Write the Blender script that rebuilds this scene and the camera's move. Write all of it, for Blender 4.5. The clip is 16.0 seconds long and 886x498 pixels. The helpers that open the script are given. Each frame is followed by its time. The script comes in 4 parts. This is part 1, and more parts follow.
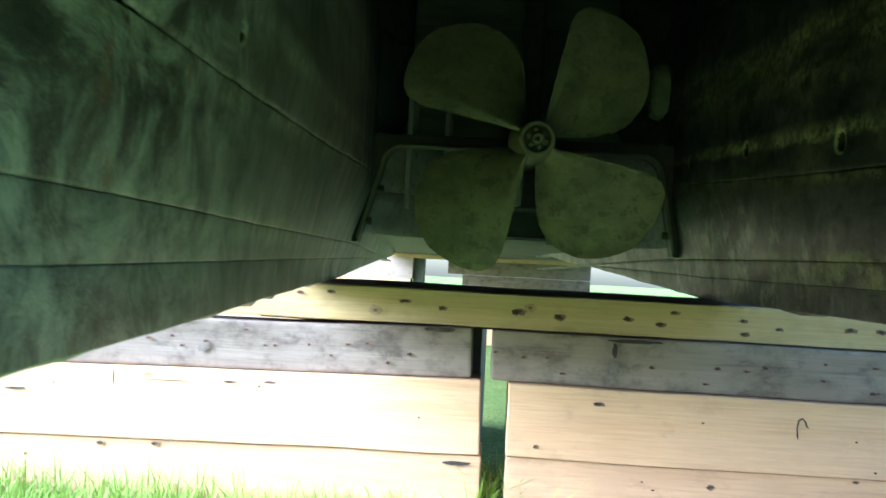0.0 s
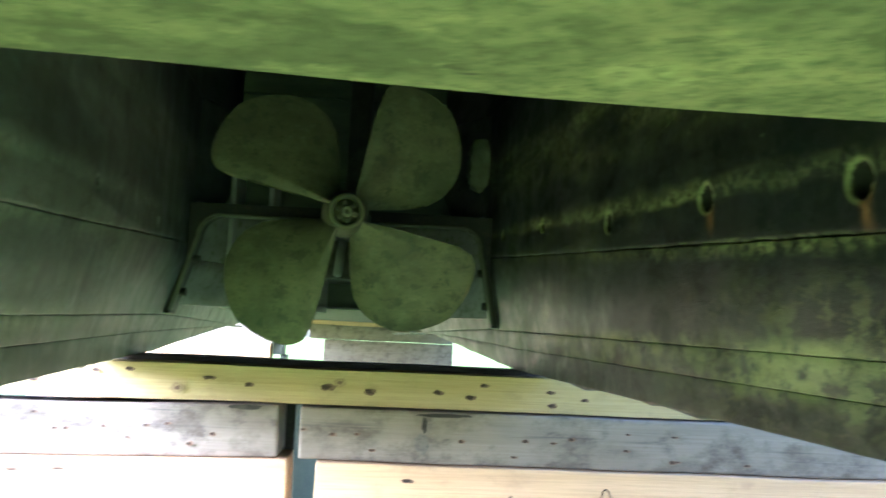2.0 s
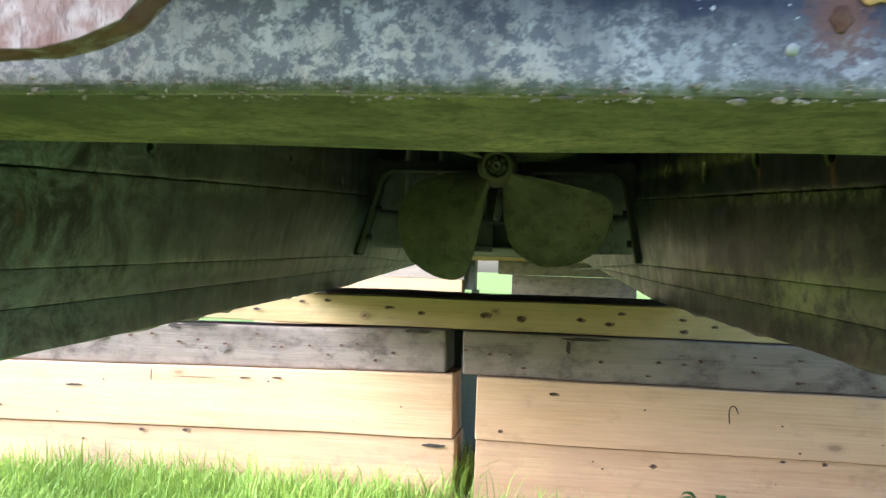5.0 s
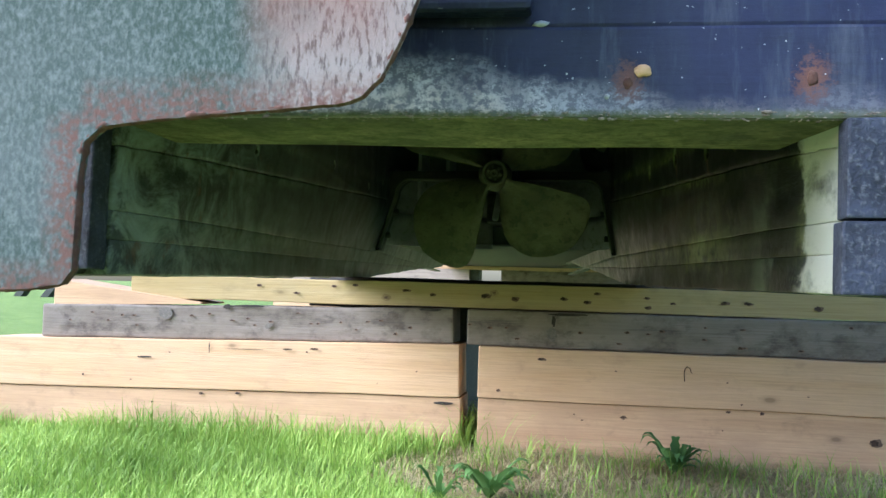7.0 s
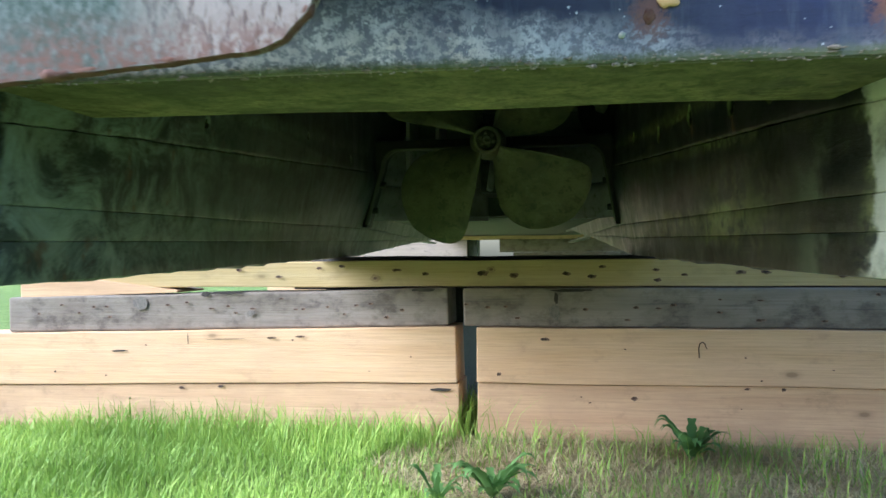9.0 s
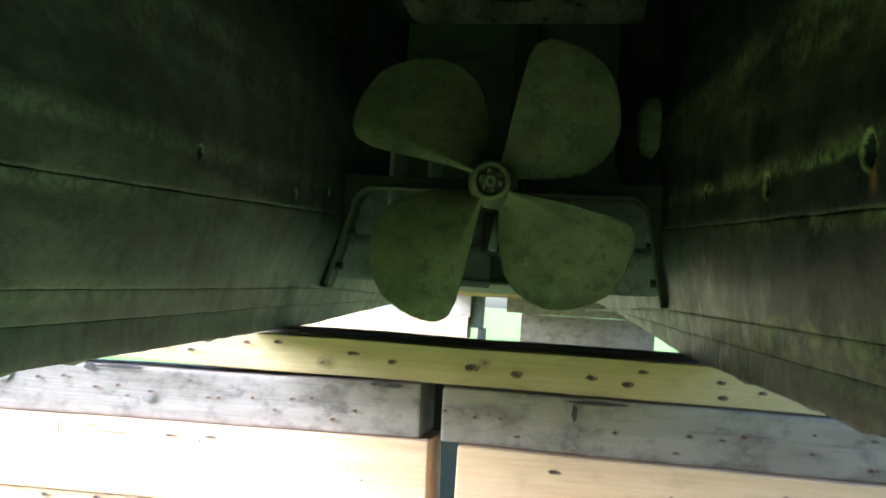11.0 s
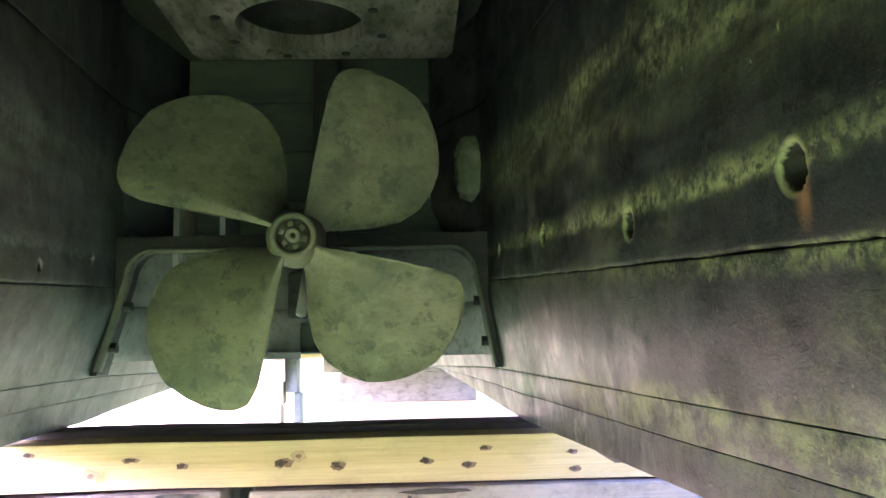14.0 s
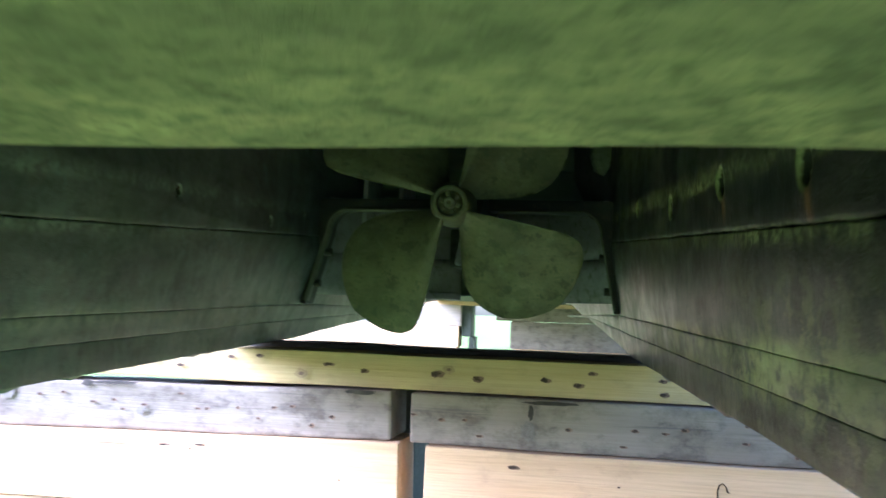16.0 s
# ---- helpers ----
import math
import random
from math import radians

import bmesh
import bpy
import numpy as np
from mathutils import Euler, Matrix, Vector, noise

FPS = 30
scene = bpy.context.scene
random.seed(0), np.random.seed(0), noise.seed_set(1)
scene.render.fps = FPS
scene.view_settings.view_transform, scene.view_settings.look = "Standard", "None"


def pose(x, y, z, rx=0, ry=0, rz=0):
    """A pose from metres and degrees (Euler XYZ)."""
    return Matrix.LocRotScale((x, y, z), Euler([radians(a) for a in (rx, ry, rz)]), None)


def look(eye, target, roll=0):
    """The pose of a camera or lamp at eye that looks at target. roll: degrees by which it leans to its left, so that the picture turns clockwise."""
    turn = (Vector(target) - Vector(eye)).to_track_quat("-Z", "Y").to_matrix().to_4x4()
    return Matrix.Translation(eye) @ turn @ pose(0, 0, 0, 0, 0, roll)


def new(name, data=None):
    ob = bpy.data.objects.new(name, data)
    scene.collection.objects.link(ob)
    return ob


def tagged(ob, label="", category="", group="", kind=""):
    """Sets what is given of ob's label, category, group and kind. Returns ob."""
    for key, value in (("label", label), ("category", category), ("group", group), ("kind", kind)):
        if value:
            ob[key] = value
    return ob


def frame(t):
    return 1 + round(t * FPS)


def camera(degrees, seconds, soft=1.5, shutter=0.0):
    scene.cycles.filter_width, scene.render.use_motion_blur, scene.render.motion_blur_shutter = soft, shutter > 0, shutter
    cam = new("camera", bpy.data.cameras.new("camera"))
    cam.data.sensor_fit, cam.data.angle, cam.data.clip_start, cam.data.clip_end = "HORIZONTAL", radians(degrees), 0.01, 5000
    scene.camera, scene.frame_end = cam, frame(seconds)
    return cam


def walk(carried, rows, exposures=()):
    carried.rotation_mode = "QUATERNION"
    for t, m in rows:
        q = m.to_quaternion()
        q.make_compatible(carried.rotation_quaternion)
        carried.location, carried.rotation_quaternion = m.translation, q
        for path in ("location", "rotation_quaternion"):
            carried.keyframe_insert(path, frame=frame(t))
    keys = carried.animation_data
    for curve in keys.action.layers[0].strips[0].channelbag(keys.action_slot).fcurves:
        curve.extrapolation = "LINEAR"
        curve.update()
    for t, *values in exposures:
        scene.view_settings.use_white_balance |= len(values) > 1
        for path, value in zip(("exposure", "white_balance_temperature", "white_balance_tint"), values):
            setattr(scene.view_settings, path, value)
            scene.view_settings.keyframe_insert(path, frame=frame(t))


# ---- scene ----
cam = camera(55.6, 16.0, soft=1.5, shutter=0.4)
PATH = [
    (0, (0.123, 0.038, 0.644), (-0.011, 2.033, 0.707), 3.1),
    (0.5, (0.095, 0.03, 0.668), (-0.065, 2.018, 0.801), 2.8),
    (1, (0.131, 0.04, 0.675), (0.042, 2.027, 0.876), 3.3),
    (1.5, (0.195, 0.055, 0.678), (0.202, 2.043, 0.885), 4.7),
    (2, (0.308, 0.059, 0.688), (0.445, 2.041, 0.907), 2.6),
    (2.5, (0.396, 0.058, 0.702), (0.636, 2.026, 0.959), 2.2),
    (3, (0.391, 0.034, 0.711), (0.601, 2.008, 0.958), 1.5),
    (3.5, (0.296, -0.04, 0.687), (0.333, 1.947, 0.913), 1.9),
    (4, (0.304, -0.12, 0.698), (0.244, 1.874, 0.838), 0.9),
    (4.5, (0.363, -0.212, 0.687), (0.098, 1.767, 0.8), 5.9),
    (5, (0.461, -0.286, 0.693), (0.135, 1.687, 0.742), 1.9),
    (7.5, (0.549, -0.877, 0.567), (0.206, 1.091, 0.668), 1.6),
    (8, (0.551, -0.87, 0.572), (0.211, 1.099, 0.642), 1.1),
    (10.5, (0.486, 0.078, 0.695), (0.145, 2.049, 0.705), -1.8),
    (11, (0.468, 0.224, 0.709), (0.102, 2.186, 0.838), 3.7),
    (11.5, (0.424, 0.352, 0.718), (0.093, 2.316, 0.898), 5.1),
    (12, (0.423, 0.407, 0.747), (0.196, 2.38, 0.984), 0.3),
    (12.5, (0.42, 0.434, 0.749), (0.287, 2.413, 1.004), 0.1),
    (13, (0.42, 0.477, 0.755), (0.406, 2.454, 1.061), -1.7),
    (13.5, (0.437, 0.534, 0.756), (0.503, 2.515, 1.022), -0.7),
    (14, (0.442, 0.53, 0.754), (0.516, 2.511, 1.017), -1.2),
    (14.5, (0.449, 0.522, 0.761), (0.523, 2.504, 1.015), -1.5),
    (15, (0.473, 0.444, 0.752), (0.545, 2.434, 0.94), -2.7),
    (15.5, (0.501, 0.261, 0.707), (0.363, 2.252, 0.83), 0.4),
    (16, (0.589, 0.053, 0.721), (0.226, 2.014, 0.872), 2.1),
]
EXPOSURES = [(0.0, 2.15, 4700, 12), (0.5, 2.45, 4700, 11), (1.0, 3.05, 4700, 14), (2.0, 3.1, 4700, 20), (2.5, 3.6, 4700, 32), (3.0, 3.85, 4900, 36), (3.5, 3.4, 4800, 39), (4.0, 2.5, 4350, 23), (4.5, 2.2, 5250, 22), (5.0, 1.75, 5250, 18), (6.5, 1.2, 5000, 15), (8.2, 1.2, 5000, 15),
             (9.5, 1.2, 4900, 10), (10.5, 1.4, 4550, 9), (11.0, 2.3, 4800, 15), (11.5, 2.7, 4850, 20), (12.0, 3.6, 4950, 32), (12.5, 4.1, 4900, 42), (13.5, 4.28, 4850, 59), (14.5, 4.33, 4850, 60), (15.2, 3.95, 4900, 44), (16.0, 2.5, 4550, 25)]
walk(cam, [(t, look(eye, target, roll)) for t, eye, target, roll in PATH], EXPOSURES)

# ---- light ----
world = bpy.data.worlds.new("sky")
scene.world = world
world.use_nodes = True
wn = world.node_tree
for n in list(wn.nodes):
    wn.nodes.remove(n)
w_out = wn.nodes.new("ShaderNodeOutputWorld")
w_bg = wn.nodes.new("ShaderNodeBackground")
w_sky = wn.nodes.new("ShaderNodeTexSky")
w_sky.sky_type = "NISHITA"
w_sky.sun_disc = False
SUN_DIR = Vector((-0.82, -0.36, 0.58)).normalized()
w_sky.sun_elevation = math.asin(SUN_DIR.z)
w_sky.sun_rotation = math.atan2(SUN_DIR.x, SUN_DIR.y)
w_sky.air_density, w_sky.dust_density = 1.4, 2.5
w_bg.inputs["Strength"].default_value = 0.14
wn.links.new(w_sky.outputs[0], w_bg.inputs[0])
wn.links.new(w_bg.outputs[0], w_out.inputs[0])
sun = new("sun", bpy.data.lights.new("sun", "SUN"))
sun.data.energy, sun.data.angle, sun.data.color = 4.2, radians(50), (1.0, 0.97, 0.92)
sun.matrix_world = look(SUN_DIR * 30, (0, 0, 0))


# bolt holes of the tunnel walls: y, z, radius
HOLES = {1: [(2.417, 0.997, 0.016), (2.005, 0.971, 0.017), (1.554, 0.917, 0.019), (1.165, 0.899, 0.020), (0.839, 0.864, 0.020), (0.62, 0.845, 0.018)],
         -1: [(1.478, 0.926, 0.013), (2.05, 0.935, 0.013), (0.754, 0.845, 0.012), (2.38, 0.99, 0.012)]}


# ---- materials ----
class Mat:
    """A small builder of node materials in object or generated space."""

    def __init__(self, name):
        self.m = bpy.data.materials.new(name)
        self.m.use_nodes = True
        self.t = self.m.node_tree
        self.b = self.t.nodes["Principled BSDF"]
        self.geo = self.t.nodes.new("ShaderNodeNewGeometry")
        self.info = self.t.nodes.new("ShaderNodeObjectInfo")
        self.co = self.geo.outputs["Position"]

    def node(self, kind, **kw):
        n = self.t.nodes.new(kind)
        for k, v in kw.items():
            n.inputs[k].default_value = v
        return n

    def link(self, a, b):
        self.t.links.new(a, b)

    def mapped(self, scale, shift=(0, 0, 0), rnd=0.0):
        n = self.t.nodes.new("ShaderNodeMapping")
        n.inputs["Scale"].default_value = scale
        n.inputs["Location"].default_value = shift
        self.link(self.co, n.inputs["Vector"])
        if rnd:
            c = self.t.nodes.new("ShaderNodeVectorMath")
            c.operation = "MULTIPLY_ADD"
            x = self.t.nodes.new("ShaderNodeCombineXYZ")
            for i in range(3):
                self.link(self.info.outputs["Random"], x.inputs[i])
            self.link(x.outputs[0], c.inputs[0])
            c.inputs[1].default_value = (rnd, rnd * 0.7, rnd * 1.3)
            self.link(n.outputs[0], c.inputs[2])
            return c.outputs[0]
        return n.outputs[0]

    def noise(self, vec, scale, detail=4.0, rough=0.55, dist=0.0):
        n = self.node("ShaderNodeTexNoise", Scale=scale, Detail=detail, Roughness=rough, Distortion=dist)
        self.link(vec, n.inputs["Vector"])
        return n.outputs["Fac"]

    def ramp(self, fac, stops):
        n = self.t.nodes.new("ShaderNodeValToRGB")
        e = n.color_ramp.elements
        while len(e) < len(stops):
            e.new(0.5)
        for el, (p, c) in zip(e, stops):
            el.position = p
            el.color = (c, c, c, 1) if not isinstance(c, tuple) else (*c, 1)
        self.link(fac, n.inputs[0])
        return n.outputs[0]

    def mix(self, fac, a, b, mode="MIX"):
        n = self.t.nodes.new("ShaderNodeMix")
        n.data_type = "RGBA"
        n.blend_type = mode
        for sock, v in ((n.inputs[0], fac), (n.inputs[6], a), (n.inputs[7], b)):
            if isinstance(v, (int, float)):
                sock.default_value = v
            elif isinstance(v, tuple):
                sock.default_value = (*v, 1)
            else:
                self.link(v, sock)
        return n.outputs[2]

    def math(self, op, a, b=0.0, c=0.0):
        n = self.t.nodes.new("ShaderNodeMath")
        n.operation = op
        for sock, v in ((n.inputs[0], a), (n.inputs[1], b), (n.inputs[2], c)):
            if isinstance(v, (int, float)):
                sock.default_value = v
            else:
                self.link(v, sock)
        return n.outputs[0]

    def bump(self, height, strength, dist):
        n = self.node("ShaderNodeBump", Strength=strength, Distance=dist)
        self.link(height, n.inputs["Height"])
        self.link(n.outputs[0], self.b.inputs["Normal"])

    def done(self, color, rough=0.6, metal=0.0, spec=0.5):
        for sock, v in ((self.b.inputs["Base Color"], color), (self.b.inputs["Roughness"], rough), (self.b.inputs["Metallic"], metal), (self.b.inputs["Specular IOR Level"], spec)):
            if isinstance(v, tuple):
                sock.default_value = (*v, 1)
            elif isinstance(v, (int, float)):
                sock.default_value = v
            else:
                self.link(v, sock)
        return self.m


def timber_mat(name, pale, dark, stain, grey=0.0, axis=0, soil=0.5):
    """Sawn softwood: long grain, growth bands, small knots, cracks, dirt."""
    k = Mat(name)

    def along(cross, length, rnd):
        st = [cross] * 3
        st[axis] = length
        return k.mapped(tuple(st), rnd=rnd)

    band = k.noise(along(11.0, 0.55, 9.0), 1.8, 4.0, 0.55, 0.9)
    line = k.node("ShaderNodeTexWave", Scale=2.6, Distortion=5.0, Detail=3.0)
    line.bands_direction = "Z"
    k.link(along(9.0, 0.5, 6.0), line.inputs["Vector"])
    fine = k.noise(along(70.0, 2.0, 5.0), 3.0, 5.0, 0.65)
    crack = k.noise(along(34.0, 0.9, 8.0), 2.0, 3.0, 0.6)
    col = k.mix(k.ramp(band, [(0.3, 0.0), (0.7, 1.0)]), pale, dark)
    col = k.mix(k.math("MULTIPLY", k.ramp(line.outputs["Fac"], [(0.55, 0.0), (0.95, 1.0)]), 0.10), col, tuple(c * 0.72 for c in dark))
    col = k.mix(k.math("MULTIPLY", k.ramp(fine, [(0.45, 0.0), (0.72, 1.0)]), 0.45), col, tuple(c * 0.6 for c in dark))
    big = k.noise(k.mapped((2.2, 2.2, 4.0), rnd=7.0), 1.7, 6.0, 0.65)
    col = k.mix(k.math("MULTIPLY", k.ramp(big, [(0.46, 0.0), (0.68, 1.0)]), 0.6), col, stain)
    blot = k.noise(k.mapped((1, 1, 1.6), rnd=13.0), 9.0, 6.0, 0.7)
    col = k.mix(k.math("MULTIPLY", k.ramp(blot, [(0.56, 0.0), (0.70, 1.0)] if grey < 0.5 else [(0.47, 0.0), (0.62, 1.0)]), soil), col, tuple(c * 0.4 for c in stain))
    vo = k.node("ShaderNodeTexVoronoi", Scale=1.0)
    k.link(along(7.0, 3.2, 11.0), vo.inputs["Vector"])
    knot = k.ramp(vo.outputs["Distance"], [(0.05, 1.0), (0.075, 0.35), (0.14, 0.0)])
    col = k.mix(k.math("MULTIPLY", knot, 0.75), col, tuple(c * 0.42 for c in dark))
    if grey:
        gn = k.noise(k.mapped((5.0, 5.0, 9.0), rnd=3.0), 2.0, 6.0, 0.68)
        col = k.mix(k.math("MULTIPLY", k.ramp(gn, [(0.34, 0.1), (0.62, 1.0)]), grey), col, (0.255, 0.210, 0.160))
        col = k.mix(k.math("MULTIPLY", k.ramp(crack, [(0.62, 0.0), (0.70, 1.0)]), 0.45), col, (0.07, 0.06, 0.055))
    h = k.math("ADD", k.math("MULTIPLY", fine, 0.55), k.math("ADD", k.math("MULTIPLY", band, 0.3), k.math("MULTIPLY", crack, 0.3)))
    k.bump(h, 0.5, 0.005)
    return k.done(col, k.ramp(fine, [(0.2, 0.62), (0.8, 0.85)]), spec=0.3)


PALE = timber_mat("pale_softwood", (0.68, 0.46, 0.27), (0.60, 0.38, 0.20), (0.54, 0.35, 0.21), soil=0.22)
PINK = timber_mat("reddish_softwood", (0.62, 0.41, 0.235), (0.53, 0.33, 0.18), (0.44, 0.28, 0.165), soil=0.35)
YELLOW = timber_mat("yellow_softwood", (0.50, 0.38, 0.19), (0.43, 0.31, 0.13), (0.40, 0.31, 0.16), soil=0.25)
GREY = timber_mat("weathered_grey_softwood", (0.27, 0.225, 0.185), (0.18, 0.145, 0.12), (0.12, 0.085, 0.065), grey=0.6, soil=0.85)
FAR = timber_mat("far_softwood", (0.42, 0.34, 0.27), (0.33, 0.26, 0.21), (0.24, 0.20, 0.20), grey=0.4, soil=0.7)


def hull_wall_mat(name, side, dark, mid, zone, algae):
    """Old hull paint: near-black planks, algae along the plank lines, runs, scuffs and a bare worn mouth, with some
    shade and sheen painted in.
    """
    k = Mat(name)
    sep = k.node("ShaderNodeSeparateXYZ")
    k.link(k.co, sep.inputs[0])
    x, y, z = sep.outputs
    wav = k.math("MULTIPLY", k.math("SUBTRACT", k.noise(k.mapped((1, 1, 1)), 11.0, 6.0, 0.65), 0.5), 0.05)
    v = k.math("SUBTRACT", z, k.math("MULTIPLY_ADD", y, 0.078, 0.745))
    vr = k.math("ADD", v, wav)
    vn = k.math("ADD", v, k.math("MULTIPLY", wav, 0.35))
    w = k.math("ADD", k.math("SUBTRACT", z, k.math("MULTIPLY_ADD", y, 0.024, 0.668)), k.math("MULTIPLY", wav, 0.6))
    run = k.noise(k.mapped((5.0, 3.0, 3.6) if side > 0 else (9.0, 6.0, 1.8), rnd=2.0), 2.2, 6.0, 0.66)
    cloud = k.noise(k.mapped((2.0, 2.0, 3.0)), 1.7, 5.0, 0.6, 0.4)
    patch = k.noise(k.mapped((1, 1, 1.5), shift=(2, 5, 1)), 7.0, 7.0, 0.7)
    fine = k.noise(k.mapped((1, 1, 1)), 60.0, 6.0, 0.72)
    grit = k.noise(k.mapped((1, 1, 1)), 240.0, 3.0, 0.7)
    along = k.noise(k.mapped((8.0, 1.4, 9.0)), 3.0, 5.0, 0.65)
    tick = k.noise(k.mapped((14.0, 12.0, 9.0)), 5.0, 5.0, 0.7)
    col = k.mix(k.ramp(along, [(0.38, 0.0), (0.68, 1.0)]), dark, mid)
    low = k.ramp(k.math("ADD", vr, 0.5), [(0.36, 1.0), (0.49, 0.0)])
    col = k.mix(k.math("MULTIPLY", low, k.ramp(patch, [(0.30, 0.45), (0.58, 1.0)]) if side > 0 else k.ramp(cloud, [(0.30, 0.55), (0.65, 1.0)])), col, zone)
    alg = k.math("MULTIPLY", k.ramp(cloud, [(0.44, 0.0), (0.62, 1.0)]), k.ramp(run, [(0.38, 0.0), (0.6, 1.0)]))
    col = k.mix(k.math("MULTIPLY", alg, 0.35 if side > 0 else 0.3), col, tuple(0.45 * c for c in algae))
    col = k.mix(k.math("MULTIPLY", k.ramp(fine, [(0.46, 0.0), (0.62, 1.0)]), 0.65 if side > 0 else 0.45), col, tuple(0.55 * c for c in dark))
    # broad worn-black areas and fine dark weathering along the planks
    worn = k.noise(k.mapped((1, 0.8, 1.6), shift=(7, 1, 4)), 3.2, 7.0, 0.68, 0.6)
    col = k.mix(k.math("MULTIPLY", k.ramp(worn, [(0.47, 0.0), (0.62, 1.0)]), 0.55 if side > 0 else 0.3), col, tuple(0.7 * c for c in dark))
    # paint lost in small crisp flakes
    flake = k.math("MULTIPLY", k.ramp(k.noise(k.mapped((1, 1, 1.2), shift=(4, 8, 3)), 17.0, 8.0, 0.72), [(0.60, 0.0), (0.615, 1.0)]), k.ramp(cloud, [(0.42, 0.0), (0.55, 1.0)]))
    col = k.mix(k.math("MULTIPLY", flake, 0.5), col, tuple(1.2 * c for c in zone))
    # darker towards the roof: painted shade where little light reaches the wall
    upper_shade = k.ramp(vr, [(0.30, 0.0), (0.42, 0.95 if side > 0 else 0.85)])
    col = k.mix(upper_shade, col, tuple(0.4 * c for c in dark))
    dim = k.ramp(k.noise(k.mapped((1.0, 0.8, 2.0), shift=(5, 3, 2)), 6.0, 6.0, 0.7), [(0.48, 0.0), (0.53, 1.0)])
    col = k.mix(k.math("MULTIPLY", dim, 0.6 if side > 0 else 0.35), col, tuple(0.5 * c for c in dark))
    # algae that follows the planks
    brk = k.ramp(patch, [(0.40, 0.0), (0.54, 1.0)])
    soft = k.ramp(patch, [(0.34, 0.35), (0.5, 1.0)])
    nearer = k.ramp(k.math("MULTIPLY", y, 0.5), [(0.50, 1.0), (0.85, 0.3)])
    wrinkle = k.noise(k.mapped((5.0, 2.6, 11.0), shift=(1, 4, 2)), 5.0, 7.0, 0.66, 0.5)
    speck = k.ramp(fine, [(0.43, 0.10), (0.55, 1.0)])
    band1 = k.math("MULTIPLY", 0.75, k.math("MULTIPLY", k.ramp(k.math("ADD", vn, k.math("MULTIPLY", wav, 0.5)), [(0.056, 0.0), (0.066, 1.0), (0.072, 0.9), (0.098, 0.0)]), k.ramp(patch, [(0.36, 0.15), (0.52, 1.0)])))
    fray = k.math("ADD", vr, k.math("MULTIPLY", k.math("SUBTRACT", k.noise(k.mapped((30.0, 30.0, 7.0)), 3.0, 4.0, 0.7), 0.5), 0.07))
    band2 = k.math("MULTIPLY", k.ramp(fray, [(0.14, 0.0), (0.24, 0.75), (0.285, 1.0), (0.315, 0.0)]), k.math("MULTIPLY", k.ramp(along, [(0.36, 0.2), (0.58, 1.0)]), soft))
    band3 = k.math("MULTIPLY", k.ramp(k.math("ADD", vn, 0.2), [(0.176, 0.0), (0.190, 1.0), (0.199, 1.0), (0.206, 0.0)]), k.math("MULTIPLY", brk, nearer))
    band4 = k.math("MULTIPLY", k.ramp(k.math("ADD", w, 0.2), [(0.172, 0.0), (0.19, 1.0), (0.202, 0.9), (0.222, 0.0)]), k.math("MULTIPLY", brk, nearer))
    bands = k.math("MULTIPLY", 1.0 if side > 0 else 0.6, k.math("MAXIMUM", k.math("MAXIMUM", band1, k.math("MULTIPLY", band2, 0.75)), k.math("MAXIMUM", band3, band4)))
    col = k.mix(k.math("MULTIPLY", bands, speck), col, algae)
    clump = k.math("MULTIPLY", k.ramp(k.noise(k.mapped((1, 1, 1.2), shift=(2, 7, 5)), 9.0, 8.0, 0.74), [(0.47, 0.0), (0.545, 1.0)]), k.ramp(k.math("ADD", w, 0.2), [(0.135, 0.0), (0.165, 0.9), (0.185, 1.0), (0.205, 1.0), (0.225, 0.0)]))
    col = k.mix(k.math("MULTIPLY", clump, k.math("MULTIPLY", nearer, 0.9 if side > 0 else 0.2)), col, tuple(0.95 * c for c in algae))
    if side > 0:
        low_near = k.math("MULTIPLY", k.ramp(k.math("ADD", w, 0.2), [(0.10, 0.0), (0.15, 1.0), (0.215, 1.0), (0.30, 0.0)]), k.ramp(k.math("MULTIPLY", y, 0.5), [(0.42, 1.0), (0.68, 0.0)]))
        crisp = k.ramp(k.noise(k.mapped((1, 0.8, 1.3), shift=(5, 2, 8)), 19.0, 9.0, 0.76, 0.3), [(0.505, 0.0), (0.54, 1.0)])
        col = k.mix(k.math("MULTIPLY", k.math("MULTIPLY", low_near, crisp), 0.75), col, tuple(0.85 * c for c in algae))
        slick = k.ramp(k.noise(k.mapped((1, 0.5, 1.8), shift=(3, 6, 1)), 5.0, 7.0, 0.7), [(0.46, 0.0), (0.60, 1.0)])
        col = k.mix(k.math("MULTIPLY", slick, 0.6), col, (0.016, 0.020, 0.022))
    # pale patches, strongest further in to starboard, where they paint the wall's sheen
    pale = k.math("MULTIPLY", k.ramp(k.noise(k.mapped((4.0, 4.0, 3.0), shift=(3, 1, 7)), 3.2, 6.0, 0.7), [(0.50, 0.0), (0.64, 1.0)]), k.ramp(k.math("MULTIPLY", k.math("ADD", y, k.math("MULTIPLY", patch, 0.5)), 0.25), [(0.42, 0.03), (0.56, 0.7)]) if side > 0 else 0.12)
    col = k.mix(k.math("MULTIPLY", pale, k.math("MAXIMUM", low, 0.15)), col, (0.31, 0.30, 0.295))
    col = k.mix(k.math("MULTIPLY", k.ramp(tick, [(0.66, 0.0), (0.72, 1.0)]), 0.6 if side > 0 else 0.15), col, tuple(0.9 * c for c in algae))
    # bare, scuffed wood at the mouth of the tunnel, behind a dark smear stretched inward as painted shade
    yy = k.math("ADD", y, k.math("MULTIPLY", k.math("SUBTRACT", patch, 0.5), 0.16))
